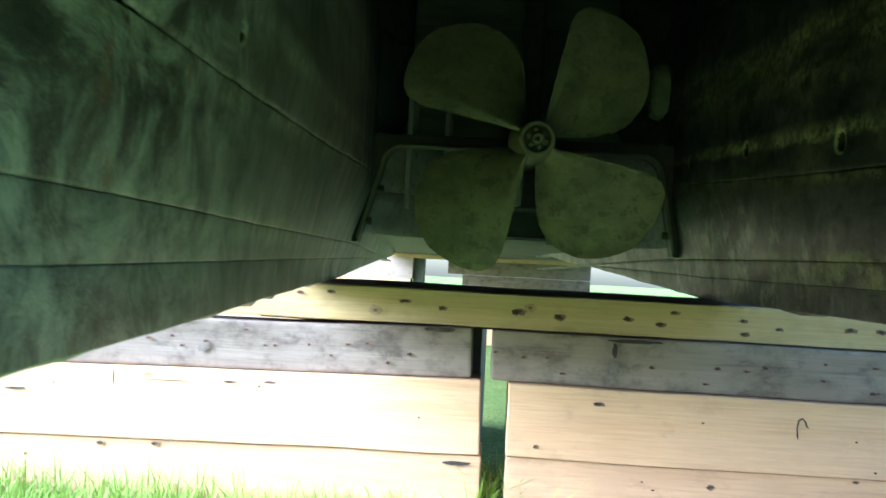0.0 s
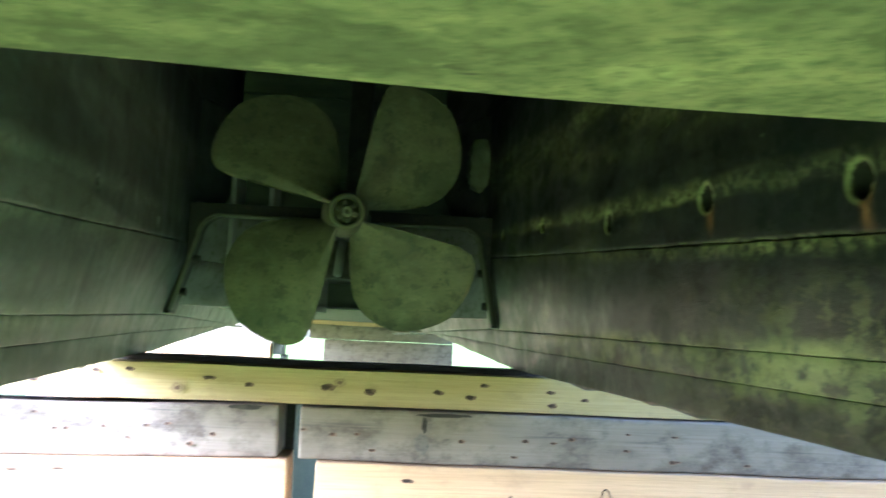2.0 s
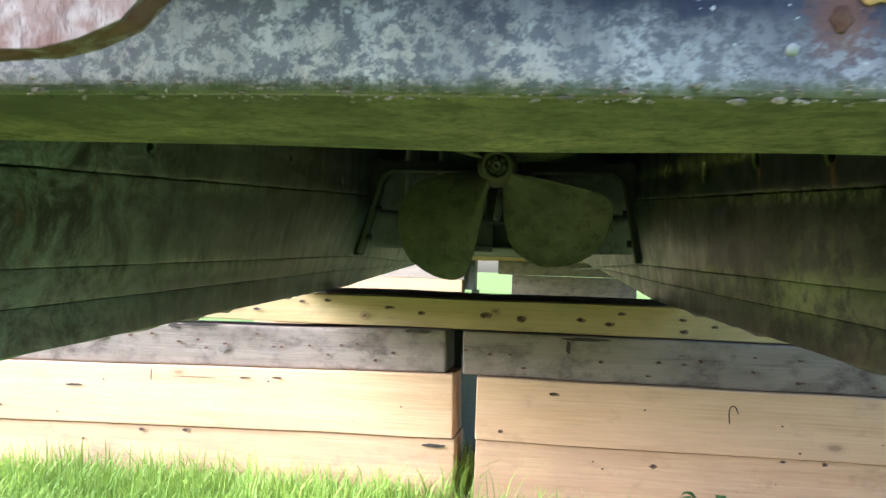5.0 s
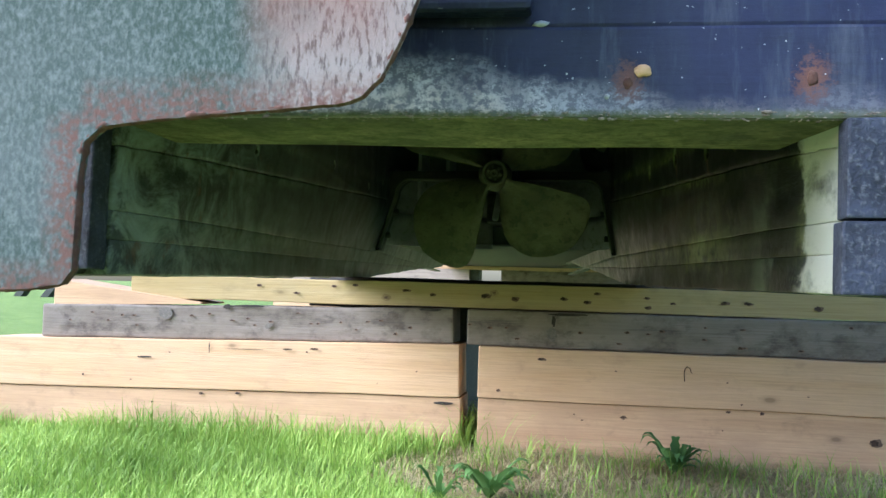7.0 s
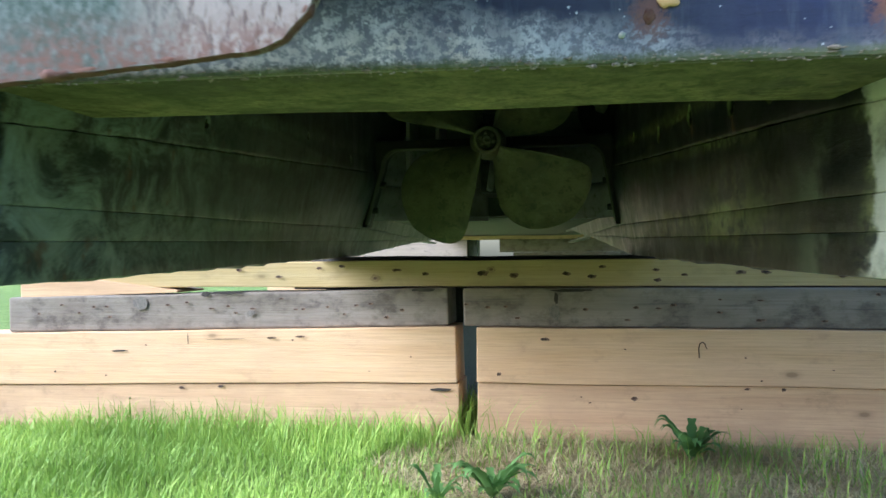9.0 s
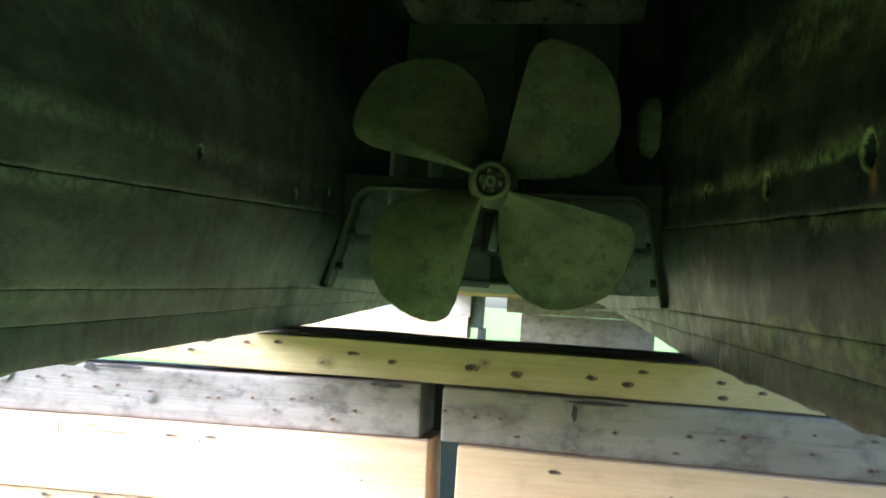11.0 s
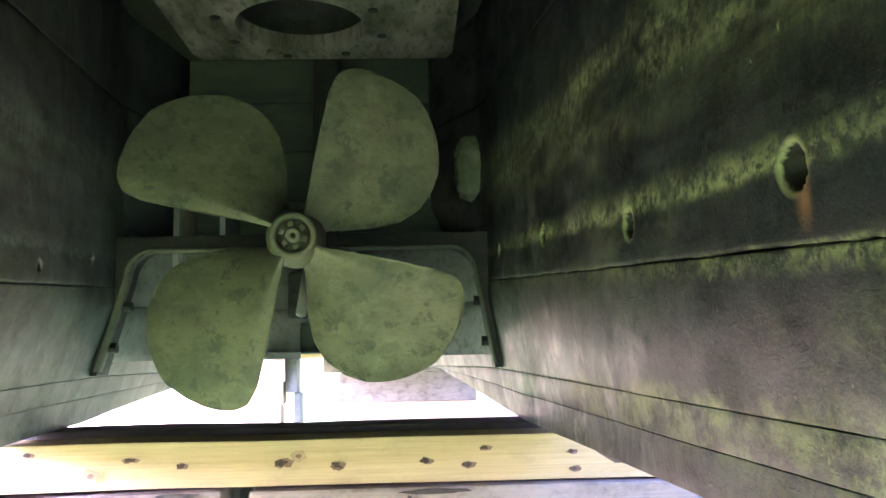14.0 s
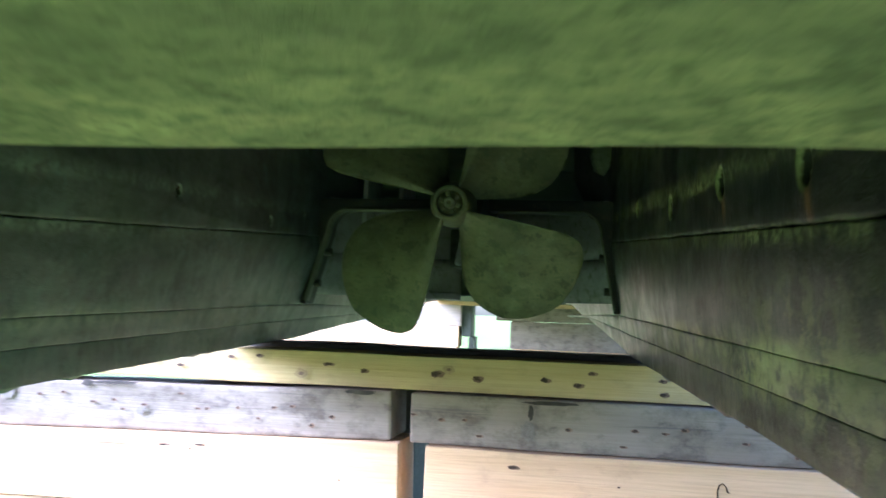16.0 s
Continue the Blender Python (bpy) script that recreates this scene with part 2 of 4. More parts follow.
    smear_shade = k.ramp(yy, [(0.33, 0.0), (0.36, 1.0), (0.60, 0.9), (0.95, 0.0)])
    col = k.mix(k.math("MULTIPLY", smear_shade, 0.92 if side > 0 else 0.4), col, (0.012, 0.014, 0.014))
    streak = k.math("MULTIPLY", k.ramp(yy, [(0.40, 0.0), (0.43, 0.8), (0.47, 0.8), (0.56, 0.0)]), k.ramp(w, [(0.03, 1.0), (0.09, 0.0)]))
    col = k.mix(k.math("MULTIPLY", k.math("MULTIPLY", streak, 1.0 if side > 0 else 0.25), k.ramp(run, [(0.48, 0.0), (0.56, 0.7)])), col, (0.20, 0.22, 0.17))
    bare = k.ramp(yy, [(0.318, 1.0), (0.332, 0.0)])
    col = k.mix(k.math("MULTIPLY", bare, k.ramp(patch, [(0.36, 0.25), (0.5, 1.0)])), col, (0.50, 0.49, 0.40) if side > 0 else (0.15, 0.17, 0.14))
    if side < 0:
        bl = k.noise(k.mapped((1, 0.95, 1.3), shift=(9, 4, 6)), 9.0, 9.0, 0.76, 0.6)
        zone2 = k.ramp(y, [(0.55, 1.0), (0.95, 0.1)])
        col = k.mix(k.math("MULTIPLY", zone2, k.ramp(bl, [(0.46, 0.10), (0.53, 0.45), (0.60, 0.8)])), col, (0.27, 0.32, 0.30))
        col = k.mix(k.math("MULTIPLY", zone2, k.ramp(bl, [(0.40, 0.8), (0.47, 0.0)])), col, (0.026, 0.031, 0.030))
        brown = k.noise(k.mapped((1, 1.0, 1.0), shift=(2, 9, 3)), 12.0, 7.0, 0.7)
        col = k.mix(k.math("MULTIPLY", zone2, k.ramp(brown, [(0.60, 0.0), (0.66, 0.7)])), col, (0.12, 0.065, 0.04))
    # planks ahead of the bracket recoloured, paler to starboard, to paint the light on them
    fwd_lit = k.ramp(k.math("MULTIPLY", y, 0.25), [(0.655, 0.0), (0.668, 0.75)])
    col = k.mix(k.math("MULTIPLY", fwd_lit, k.ramp(patch, [(0.36, 0.45), (0.55, 1.0)])), col, (0.09, 0.088, 0.084) if side > 0 else (0.07, 0.08, 0.08))
    # bolt holes: the hollow's shade painted dark inside, pale crust round the rim, rust running out of two of them
    for hy, hz, hr in HOLES[side]:
        ey, ez = k.math("SUBTRACT", y, hy), k.math("SUBTRACT", z, hz)
        d2 = k.math("ADD", k.math("MULTIPLY", ey, ey), k.math("MULTIPLY", ez, ez))
        d = k.math("DIVIDE", k.math("SQRT", d2), hr * 2.0)
        col = k.mix(k.math("MULTIPLY", k.ramp(d, [(0.52, 1.0), (0.66, 0.0)]), 0.6), col, algae)
        col = k.mix(k.ramp(d, [(0.46, 1.0), (0.51, 0.0)]), col, (0.016, 0.016, 0.012))
    if side > 0:
        for hy, hz in ((1.157, 0.876), (0.832, 0.838)):
            dy = k.math("ABSOLUTE", k.math("ADD", k.math("SUBTRACT", y, hy), wav))
            dz = k.math("ABSOLUTE", k.math("SUBTRACT", z, hz))
            spot = k.math("MULTIPLY", k.ramp(dy, [(0.003, 1.0), (0.014, 0.0)]), k.ramp(dz, [(0.010, 1.0), (0.035, 0.0)]))
            col = k.mix(k.math("MULTIPLY", spot, 0.7), col, (0.20, 0.10, 0.04))
    k.bump(k.math("ADD", k.math("ADD", k.math("MULTIPLY", fine, 0.4), k.math("MULTIPLY", grit, 0.15)), k.math("ADD", k.math("MULTIPLY", patch, 0.35), k.math("MULTIPLY", k.ramp(wrinkle, [(0.60, 0.0), (0.66, 1.0)]), 0.10))), 0.42, 0.007)
    return k.done(col, k.ramp(k.math("ADD", k.math("MULTIPLY", run, 0.6), k.math("MULTIPLY", patch, 0.4)), [(0.36, 0.30), (0.62, 0.58)]), spec=k.math("MULTIPLY", k.ramp(low, [(0.0, 0.10), (1.0, 0.75 if side > 0 else 0.4)]), k.ramp(patch, [(0.42, 0.25), (0.58, 1.0)])))


def simple_mat(name, a, b, scale, rough=(0.5, 0.8), bump=0.3, dist=0.004, stretch=(1, 1, 1), c=None, spec=0.4, metal=0.0):
    k = Mat(name)
    v = k.mapped(stretch, rnd=4.0)
    n1 = k.noise(v, scale, 6.0, 0.62)
    n2 = k.noise(v, scale * 6.0, 5.0, 0.65)
    col = k.mix(k.ramp(n1, [(0.35, 0.0), (0.66, 1.0)]), a, b)
    if c:
        col = k.mix(k.ramp(n2, [(0.52, 0.0), (0.70, 1.0)]), col, c)
    k.bump(k.math("ADD", k.math("MULTIPLY", n1, 0.5), k.math("MULTIPLY", n2, 0.5)), bump, dist)
    return k.done(col, k.ramp(n2, [(0.3, rough[0]), (0.7, rough[1])]), spec=spec, metal=metal)


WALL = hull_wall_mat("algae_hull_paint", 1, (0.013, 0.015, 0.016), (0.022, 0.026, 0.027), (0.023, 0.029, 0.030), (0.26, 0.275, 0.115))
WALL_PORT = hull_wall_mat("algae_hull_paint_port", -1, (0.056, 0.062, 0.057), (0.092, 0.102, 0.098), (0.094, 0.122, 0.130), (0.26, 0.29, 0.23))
def moss_mat():
    """Thin bright algae on a wooden underside, smeared and rubbed."""
    k = Mat("mossy_underside")
    a = k.noise(k.mapped((1, 1.4, 1)), 7.0, 7.0, 0.68, 0.5)
    b = k.noise(k.mapped((1.0, 1.0, 1)), 30.0, 7.0, 0.74, 0.2)
    c = k.noise(k.mapped((1, 1, 1)), 110.0, 4.0, 0.72)
    sep = k.node("ShaderNodeSeparateXYZ")
    k.link(k.co, sep.inputs[0])
    col = k.mix(k.ramp(a, [(0.38, 0.0), (0.60, 1.0)]), (0.128, 0.127, 0.066), (0.282, 0.260, 0.126))
    col = k.mix(k.math("MULTIPLY", k.ramp(b, [(0.50, 0.0), (0.60, 1.0)]), 0.65), col, (0.068, 0.078, 0.040))
    col = k.mix(k.math("MULTIPLY", k.ramp(b, [(0.34, 1.0), (0.44, 0.0)]), 0.6), col, (0.40, 0.365, 0.175))
    rub = k.noise(k.mapped((1, 1, 1), shift=(1, 2, 3)), 4.0, 6.0, 0.66)
    col = k.mix(k.math("MULTIPLY", k.ramp(rub, [(0.55, 0.0), (0.63, 1.0)]), 0.6), col, (0.105, 0.10, 0.085))
    tan = k.noise(k.mapped((1, 1, 1), shift=(8, 5, 2)), 9.0, 6.0, 0.7)
    col = k.mix(k.math("MULTIPLY", k.ramp(tan, [(0.54, 0.0), (0.62, 1.0)]), 0.55), col, (0.27, 0.235, 0.12))
    spot = k.noise(k.mapped((1, 1.8, 1), shift=(6, 2, 9)), 19.0, 3.0, 0.6)
    col = k.mix(k.math("MULTIPLY", k.ramp(spot, [(0.68, 0.0), (0.71, 1.0)]), 0.8), col, (0.045, 0.045, 0.045))
    # the algae grows thickest on the inner half, the outer half is thinner and browner
    thin = k.ramp(k.math("ADD", sep.outputs[1], k.math("MULTIPLY", k.math("SUBTRACT", a, 0.5), 0.12)), [(0.24, 0.35), (0.36, 0.0)])
    col = k.mix(thin, col, (0.075, 0.085, 0.050))
    col = k.mix(k.math("MULTIPLY", k.ramp(c, [(0.50, 0.0), (0.60, 1.0)]), 0.5), col, (0.085, 0.092, 0.05))
    k.bump(k.math("ADD", k.math("MULTIPLY", b, 0.7), k.math("MULTIPLY", c, 0.25)), 0.8, 0.008)
    return k.done(col, 0.9, spec=0.15)


MOSS = moss_mat()
def blade_mat():
    """Bronze under a grey-green bloom, with darker scabs and pits."""
    k = Mat("algae_bronze")
    v = k.mapped((1, 1, 1), rnd=1.0)
    a = k.noise(v, 6.0, 6.0, 0.65)
    b = k.noise(v, 22.0, 6.0, 0.68)
    c = k.noise(v, 110.0, 4.0, 0.7)
    col = k.mix(k.ramp(a, [(0.36, 0.0), (0.64, 1.0)]), (0.095, 0.098, 0.055), (0.170, 0.165, 0.088))
    col = k.mix(k.math("MULTIPLY", k.ramp(b, [(0.575, 0.0), (0.59, 1.0)]), 0.7), col, (0.062, 0.078, 0.052))
    col = k.mix(k.math("MULTIPLY", k.ramp(b, [(0.28, 1.0), (0.42, 0.0)]), 0.5), col, (0.22, 0.225, 0.14))
    slime = k.noise(k.mapped((1, 1, 1.6), shift=(3, 3, 3), rnd=5.0), 8.0, 7.0, 0.72)
    col = k.mix(k.math("MULTIPLY", k.ramp(slime, [(0.50, 0.0), (0.58, 1.0)]), 0.45), col, (0.055, 0.072, 0.042))
    e = k.noise(k.mapped((3.0, 3.0, 9.0)), 9.0, 6.0, 0.7)
    col = k.mix(k.math("MULTIPLY", k.ramp(e, [(0.5, 0.0), (0.66, 1.0)]), 0.5), col, (0.075, 0.088, 0.055))
    col = k.mix(k.math("MULTIPLY", k.ramp(c, [(0.56, 0.0), (0.70, 1.0)]), 0.6), col, (0.055, 0.06, 0.036))
    k.bump(k.math("ADD", k.math("MULTIPLY", b, 0.7), k.math("MULTIPLY", c, 0.3)), 0.45, 0.003)
    return k.done(col, k.ramp(b, [(0.3, 0.5), (0.7, 0.75)]), spec=0.45)


BLADE = blade_mat()
IRON = simple_mat("dark_iron", (0.020, 0.022, 0.020), (0.042, 0.044, 0.036), 9.0, (0.45, 0.75), 0.4, 0.003, c=(0.07, 0.06, 0.045))
BRACKET = simple_mat("greened_bracket_edge", (0.095, 0.10, 0.065), (0.15, 0.15, 0.10), 9.0, (0.5, 0.8), 0.3, 0.003, c=(0.10, 0.12, 0.07))
DARKWOOD = simple_mat("dark_wood", (0.022, 0.024, 0.020), (0.045, 0.050, 0.038), 6.0, (0.45, 0.75), 0.4, 0.005, (4, 1, 4), (0.07, 0.08, 0.05))
PLATE = simple_mat("scraped_hatch_plate", (0.05, 0.06, 0.04), (0.40, 0.35, 0.32), 2.4, (0.4, 0.7), 0.3, 0.002, (4, 1.4, 1), (0.07, 0.08, 0.055))
GREENPLANK = simple_mat("pale_green_planks", (0.075, 0.10, 0.075), (0.125, 0.145, 0.11), 6.0, (0.55, 0.8), 0.3, 0.003, (1, 1, 3))
PALEBOARD = simple_mat("pale_painted_boards", (0.22, 0.225, 0.21), (0.34, 0.34, 0.32), 8.0, (0.5, 0.75), 0.3, 0.003, c=(0.15, 0.17, 0.12))
BLACK = simple_mat("black_pad", (0.040, 0.038, 0.038), (0.065, 0.062, 0.062), 12.0, (0.6, 0.8), 0.3, 0.003)
ROUGHPAINT = simple_mat("flaked_transom_paint", (0.010, 0.012, 0.020), (0.040, 0.046, 0.072), 26.0, (0.5, 0.8), 0.8, 0.007, c=(0.11, 0.115, 0.13))
ANODE = simple_mat("crusted_zinc", (0.10, 0.12, 0.07), (0.18, 0.20, 0.12), 16.0, (0.7, 0.9), 0.7, 0.006)
NAIL = simple_mat("rusted_nail_hole", (0.020, 0.012, 0.008), (0.085, 0.047, 0.028), 90.0, (0.7, 0.9))
RUST = simple_mat("orange_rust", (0.075, 0.036, 0.026), (0.15, 0.075, 0.052), 60.0, (0.8, 0.95), 0.5, 0.003, c=(0.10, 0.035, 0.018))
STAIN = simple_mat("rust_stained_wood", (0.13, 0.075, 0.045), (0.20, 0.13, 0.085), 80.0, (0.7, 0.9))
KNOT = simple_mat("brown_knot_wood", (0.30, 0.21, 0.105), (0.38, 0.27, 0.135), 70.0, (0.6, 0.8), c=(0.20, 0.12, 0.065))
GREYKNOT = simple_mat("weathered_knot_wood", (0.13, 0.11, 0.092), (0.21, 0.18, 0.15), 60.0, (0.6, 0.85), c=(0.08, 0.062, 0.05))
CHIP = simple_mat("shaded_broken_wood", (0.028, 0.022, 0.018), (0.06, 0.048, 0.038), 40.0, (0.8, 0.95))
ALLOY = simple_mat("dull_pale_metal", (0.36, 0.37, 0.34), (0.50, 0.50, 0.47), 20.0, (0.35, 0.55), 0.2, 0.002)


def soil_mat():
    k = Mat("lawn_ground")
    a = k.noise(k.mapped((1, 1, 1)), 2.5, 6.0, 0.65)
    f = k.noise(k.mapped((1, 1, 1)), 45.0, 6.0, 0.7)
    col = k.mix(k.ramp(a, [(0.35, 0.0), (0.65, 1.0)]), (0.19, 0.28, 0.065), (0.29, 0.37, 0.10))
    col = k.mix(k.math("MULTIPLY", k.ramp(f, [(0.4, 0.0), (0.7, 1.0)]), 0.85), col, (0.035, 0.055, 0.015))
    sep = k.node("ShaderNodeSeparateXYZ")
    k.link(k.co, sep.inputs[0])
    ex = k.math("MULTIPLY", k.math("SUBTRACT", sep.outputs[0], 1.0), 0.9)
    ey = k.math("MULTIPLY", k.math("SUBTRACT", sep.outputs[1], 1.78), 1.5)
    rad = k.math("ADD", k.math("SQRT", k.math("ADD", k.math("MULTIPLY", ex, ex), k.math("MULTIPLY", ey, ey))), k.math("MULTIPLY", k.math("SUBTRACT", a, 0.5), 1.2))
    col = k.mix(k.ramp(rad, [(0.7, 1.0), (1.0, 0.0)]), col, k.mix(k.ramp(f, [(0.4, 0.0), (0.65, 1.0)]), (0.48, 0.37, 0.20), (0.17, 0.135, 0.075)))
    k.bump(f, 0.8, 0.03)
    return k.done(col, 0.9, spec=0.15)


def leaf_mat(name, a, b, trans=0.35):
    k = Mat(name)
    r = k.geo.outputs["Random Per Island"]
    n = k.noise(k.mapped((1, 1, 1)), 1.6, 3.0, 0.5)
    col = k.mix(r, a, b)
    col = k.mix(k.ramp(n, [(0.42, 0.0), (0.68, 1.0)]), col, tuple(0.75 * x for x in a))
    tr = k.node("ShaderNodeBsdfTranslucent")
    k.link(col, tr.inputs["Color"])
    mx = k.node("ShaderNodeMixShader", Fac=trans)
    k.done(col, 0.55, spec=0.25)
    k.link(k.b.outputs[0], mx.inputs[1])
    k.link(tr.outputs[0], mx.inputs[2])
    k.link(mx.outputs[0], k.t.nodes["Material Output"].inputs[0])
    return k.m


SOIL = soil_mat()
GRASS = leaf_mat("grass_blades", (0.21, 0.35, 0.045), (0.56, 0.70, 0.16))
STRAW = leaf_mat("dry_grass", (0.34, 0.27, 0.12), (0.80, 0.68, 0.40), 0.3)
WEED = leaf_mat("weed_leaf", (0.12, 0.24, 0.06), (0.20, 0.34, 0.10), 0.35)


# ---- mesh helpers ----
def mesh_of(name, verts, faces, mat, smooth=True):
    me = bpy.data.meshes.new(name)
    me.from_pydata([tuple(v) for v in verts], [], faces)
    if isinstance(mat, (list, tuple)):
        for m in mat:
            me.materials.append(m)
    else:
        me.materials.append(mat)
    me.validate()
    if smooth:
        me.polygons.foreach_set("use_smooth", [True] * len(me.polygons))
    me.update()
    return me


def from_bm(name, bm, mat, smooth=False):
    me = bpy.data.meshes.new(name)
    bmesh.ops.recalc_face_normals(bm, faces=bm.faces[:])
    bm.to_mesh(me)
    bm.free()
    me.materials.append(mat)
    if smooth:
        me.polygons.foreach_set("use_smooth", [True] * len(me.polygons))
    return me


def part(name, me, parent, label=""):
    ob = new(name, me)
    ob.parent = parent
    if label:
        tagged(ob, label=label)
    return ob


def box_bm(x0, x1, y0, y1, z0, z1, bevel=0.006, cuts=0, wob=0.0, axis=0, seg=2):
    bm = bmesh.new()
    bmesh.ops.create_cube(bm, size=1.0)
    for v in bm.verts:
        v.co = Vector((x0 + (v.co.x + 0.5) * (x1 - x0), y0 + (v.co.y + 0.5) * (y1 - y0), z0 + (v.co.z + 0.5) * (z1 - z0)))
    if bevel:
        bmesh.ops.bevel(bm, geom=bm.edges[:], offset=bevel, segments=seg, affect="EDGES", profile=0.6)
    if cuts:
        lo, hi = ((x0, x1), (y0, y1), (z0, z1))[axis]
        for i in range(1, cuts):
            p = Vector((0, 0, 0))
            p[axis] = lo + (hi - lo) * i / cuts
            nrm = Vector((0, 0, 0))
            nrm[axis] = 1
            bmesh.ops.bisect_plane(bm, geom=bm.verts[:] + bm.edges[:] + bm.faces[:], plane_co=p, plane_no=nrm)
    if wob:
        for v in bm.verts:
            q = v.co * 3.1
            v.co += Vector((noise.noise(q), noise.noise(q + Vector((7, 0, 0))), noise.noise(q + Vector((0, 9, 0))))) * wob
    return bm


def tube_bm(p0, p1, r0, r1=None, seg=20, rings=1, bevel=0.0):
    """A capped cylinder or cone between two points."""
    r1 = r0 if r1 is None else r1
    bm = bmesh.new()
    p0, p1 = Vector(p0), Vector(p1)
    m = (p1 - p0).to_track_quat("Z", "Y").to_matrix().to_4x4()
    m.translation = (p0 + p1) / 2
    bmesh.ops.create_cone(bm, cap_ends=True, segments=seg, radius1=r0, radius2=r1, depth=(p1 - p0).length, matrix=m)
    if bevel:
        es = [e for e in bm.edges if any(len(f.verts) > 4 for f in e.link_faces)]
        bmesh.ops.bevel(bm, geom=es, offset=bevel, segments=2, affect="EDGES")
    return bm


def thing(name, label, category, group="", kind="", at=(0, 0, 0)):
    ob = new(name)
    ob.location = at
    return tagged(ob, label, category, group, kind)


# ---- ground ----
def ground_z(x, y):
    return 0.02 * noise.noise(Vector((x * 0.6, y * 0.6, 0))) if abs(x) < 40 and abs(y) < 40 else 0.0


gx = sorted(set([-400, -150, -60, -30, -15] + [i * 0.5 for i in range(-20, 21)] + [15, 30, 60, 150, 400]))
gv = [(x, y, ground_z(x, y)) for y in gx for x in gx]
gw = len(gx)
gf = [(j * gw + i, j * gw + i + 1, (j + 1) * gw + i + 1, (j + 1) * gw + i) for j in range(gw - 1) for i in range(gw - 1)]
tagged(new("ground", mesh_of("ground", gv, gf, SOIL)), "green lawn under and around the boat", "lawn", kind="structure")


# ---- hull ----
def seam_low(y):
    return 0.668 + 0.024 * min(y, 2.7)


def seam_mid(y):
    return 0.745 + 0.078 * min(y, 3.2)


def keel_z(y, side=1):
    rise = 0.065 if side > 0 else 0.045
    start = 2.4 if side > 0 else 2.6
    return 0.584 + 0.0145 * y if y < start else min(0.584 + 0.0145 * start + rise * (y - start), 0.785 + 0.011 * (y - 3))


def wall_x(side, y, z):
    """The inner face of the tunnel wall: side -1 or 1."""
    low = max(0.0, min(1.0, (0.9 - z) / 0.25))
    flare = max(0.0, (0.5 - y) / 0.3) ** 1.5 * (0.025 if side > 0 else 0.022)
    if side < 0:
        x = -0.035 - 0.093 * y - 0.036 * min(y, 2.3) * low - flare
    else:
        x = 0.83 - 0.078 * y + 0.018 * min(y, 2.3) * low + flare
    if y > 2.64:
        x -= side * 0.10 * min(1.0, (y - 2.64) / 0.35) * max(0.0, min(1.0, (z - 1.0) / 0.2))
    return x


CEIL = 1.66
Y0, Y1 = 0.20, 2.98


def strake(side, lo, hi, y0, y1, ny, nz, holes=(), thick=0.05):
    """One plank of a tunnel wall, from the curve lo(y) to hi(y), its edges eased back at the seams."""
    prof = [(0.0, thick), (0.0, 0.005)]
    prof += [(0.004, 0.0012), (0.014, 0.0003)] + [(0.03 + 0.94 * j / nz, 0.0) for j in range(nz + 1)] + [(0.986, 0.0003), (0.996, 0.0012)]
    prof += [(1.0, 0.005), (1.0, thick)]
    verts, faces = [], []
    for j in range(ny + 1):
        y = y0 + (y1 - y0) * j / ny
        a, b = lo(y), hi(y)
        for u, off in prof:
            z = a + (b - a) * u
            o = off
            if off < 0.004:
                q = Vector((side * 3, y * 2.3, z * 6.0))
                o += 0.0035 * noise.noise(q) + 0.0015 * noise.noise(q * 4.0)
                for hy, hz, hr in holes:
                    d = math.hypot(y - hy, z - hz) / hr
                    if d < 1.0:
                        o += 0.020 * min(1.0, (1 - d) * 3.0)
            else:
                z += 0.006 * noise.noise(Vector((side * 5, y * 9.0, a * 4))) + 0.005 * noise.noise(Vector((side * 5, y * 38.0, a * 4))) + 0.003 * noise.noise(Vector((u, y * 120.0, 4)))
            verts.append((wall_x(side, y, z) + side * o, y, z))
    m = len(prof)
    for j in range(ny):
        for i in range(m - 1):
            q = (j * m + i, j * m + i + 1, (j + 1) * m + i + 1, (j + 1) * m + i)
            faces.append(q if side > 0 else q[::-1])
        q = (j * m, (j + 1) * m, (j + 1) * m + m - 1, j * m + m - 1)
        faces.append(q if side > 0 else q[::-1])
    faces.append(tuple(range(m)))
    faces.append(tuple(reversed(range(ny * m, ny * m + m))))
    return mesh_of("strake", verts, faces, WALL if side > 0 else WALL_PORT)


hull = thing("boat", "old dark-painted wooden boat resting on timber blocks, stern tunnel open", "boat")
for side in (-1, 1):
    bottom = (lambda y, side=side: min(keel_z(y, side), seam_low(y) - 0.008))
    half = (lambda y, bottom=bottom: 0.45 * bottom(y) + 0.55 * seam_low(y))
    rows = [(bottom, half, 130, 3, ()), (half, seam_low, 130, 3, ()), (lambda y, side=side: max(seam_low(y), keel_z(y, side) - 0.01), seam_mid, 150, 10, ()),
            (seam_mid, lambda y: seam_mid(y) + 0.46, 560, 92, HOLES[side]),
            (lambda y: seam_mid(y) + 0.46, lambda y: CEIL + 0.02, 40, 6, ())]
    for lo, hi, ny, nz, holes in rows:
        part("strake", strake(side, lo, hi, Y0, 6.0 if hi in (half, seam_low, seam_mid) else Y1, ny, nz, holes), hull)


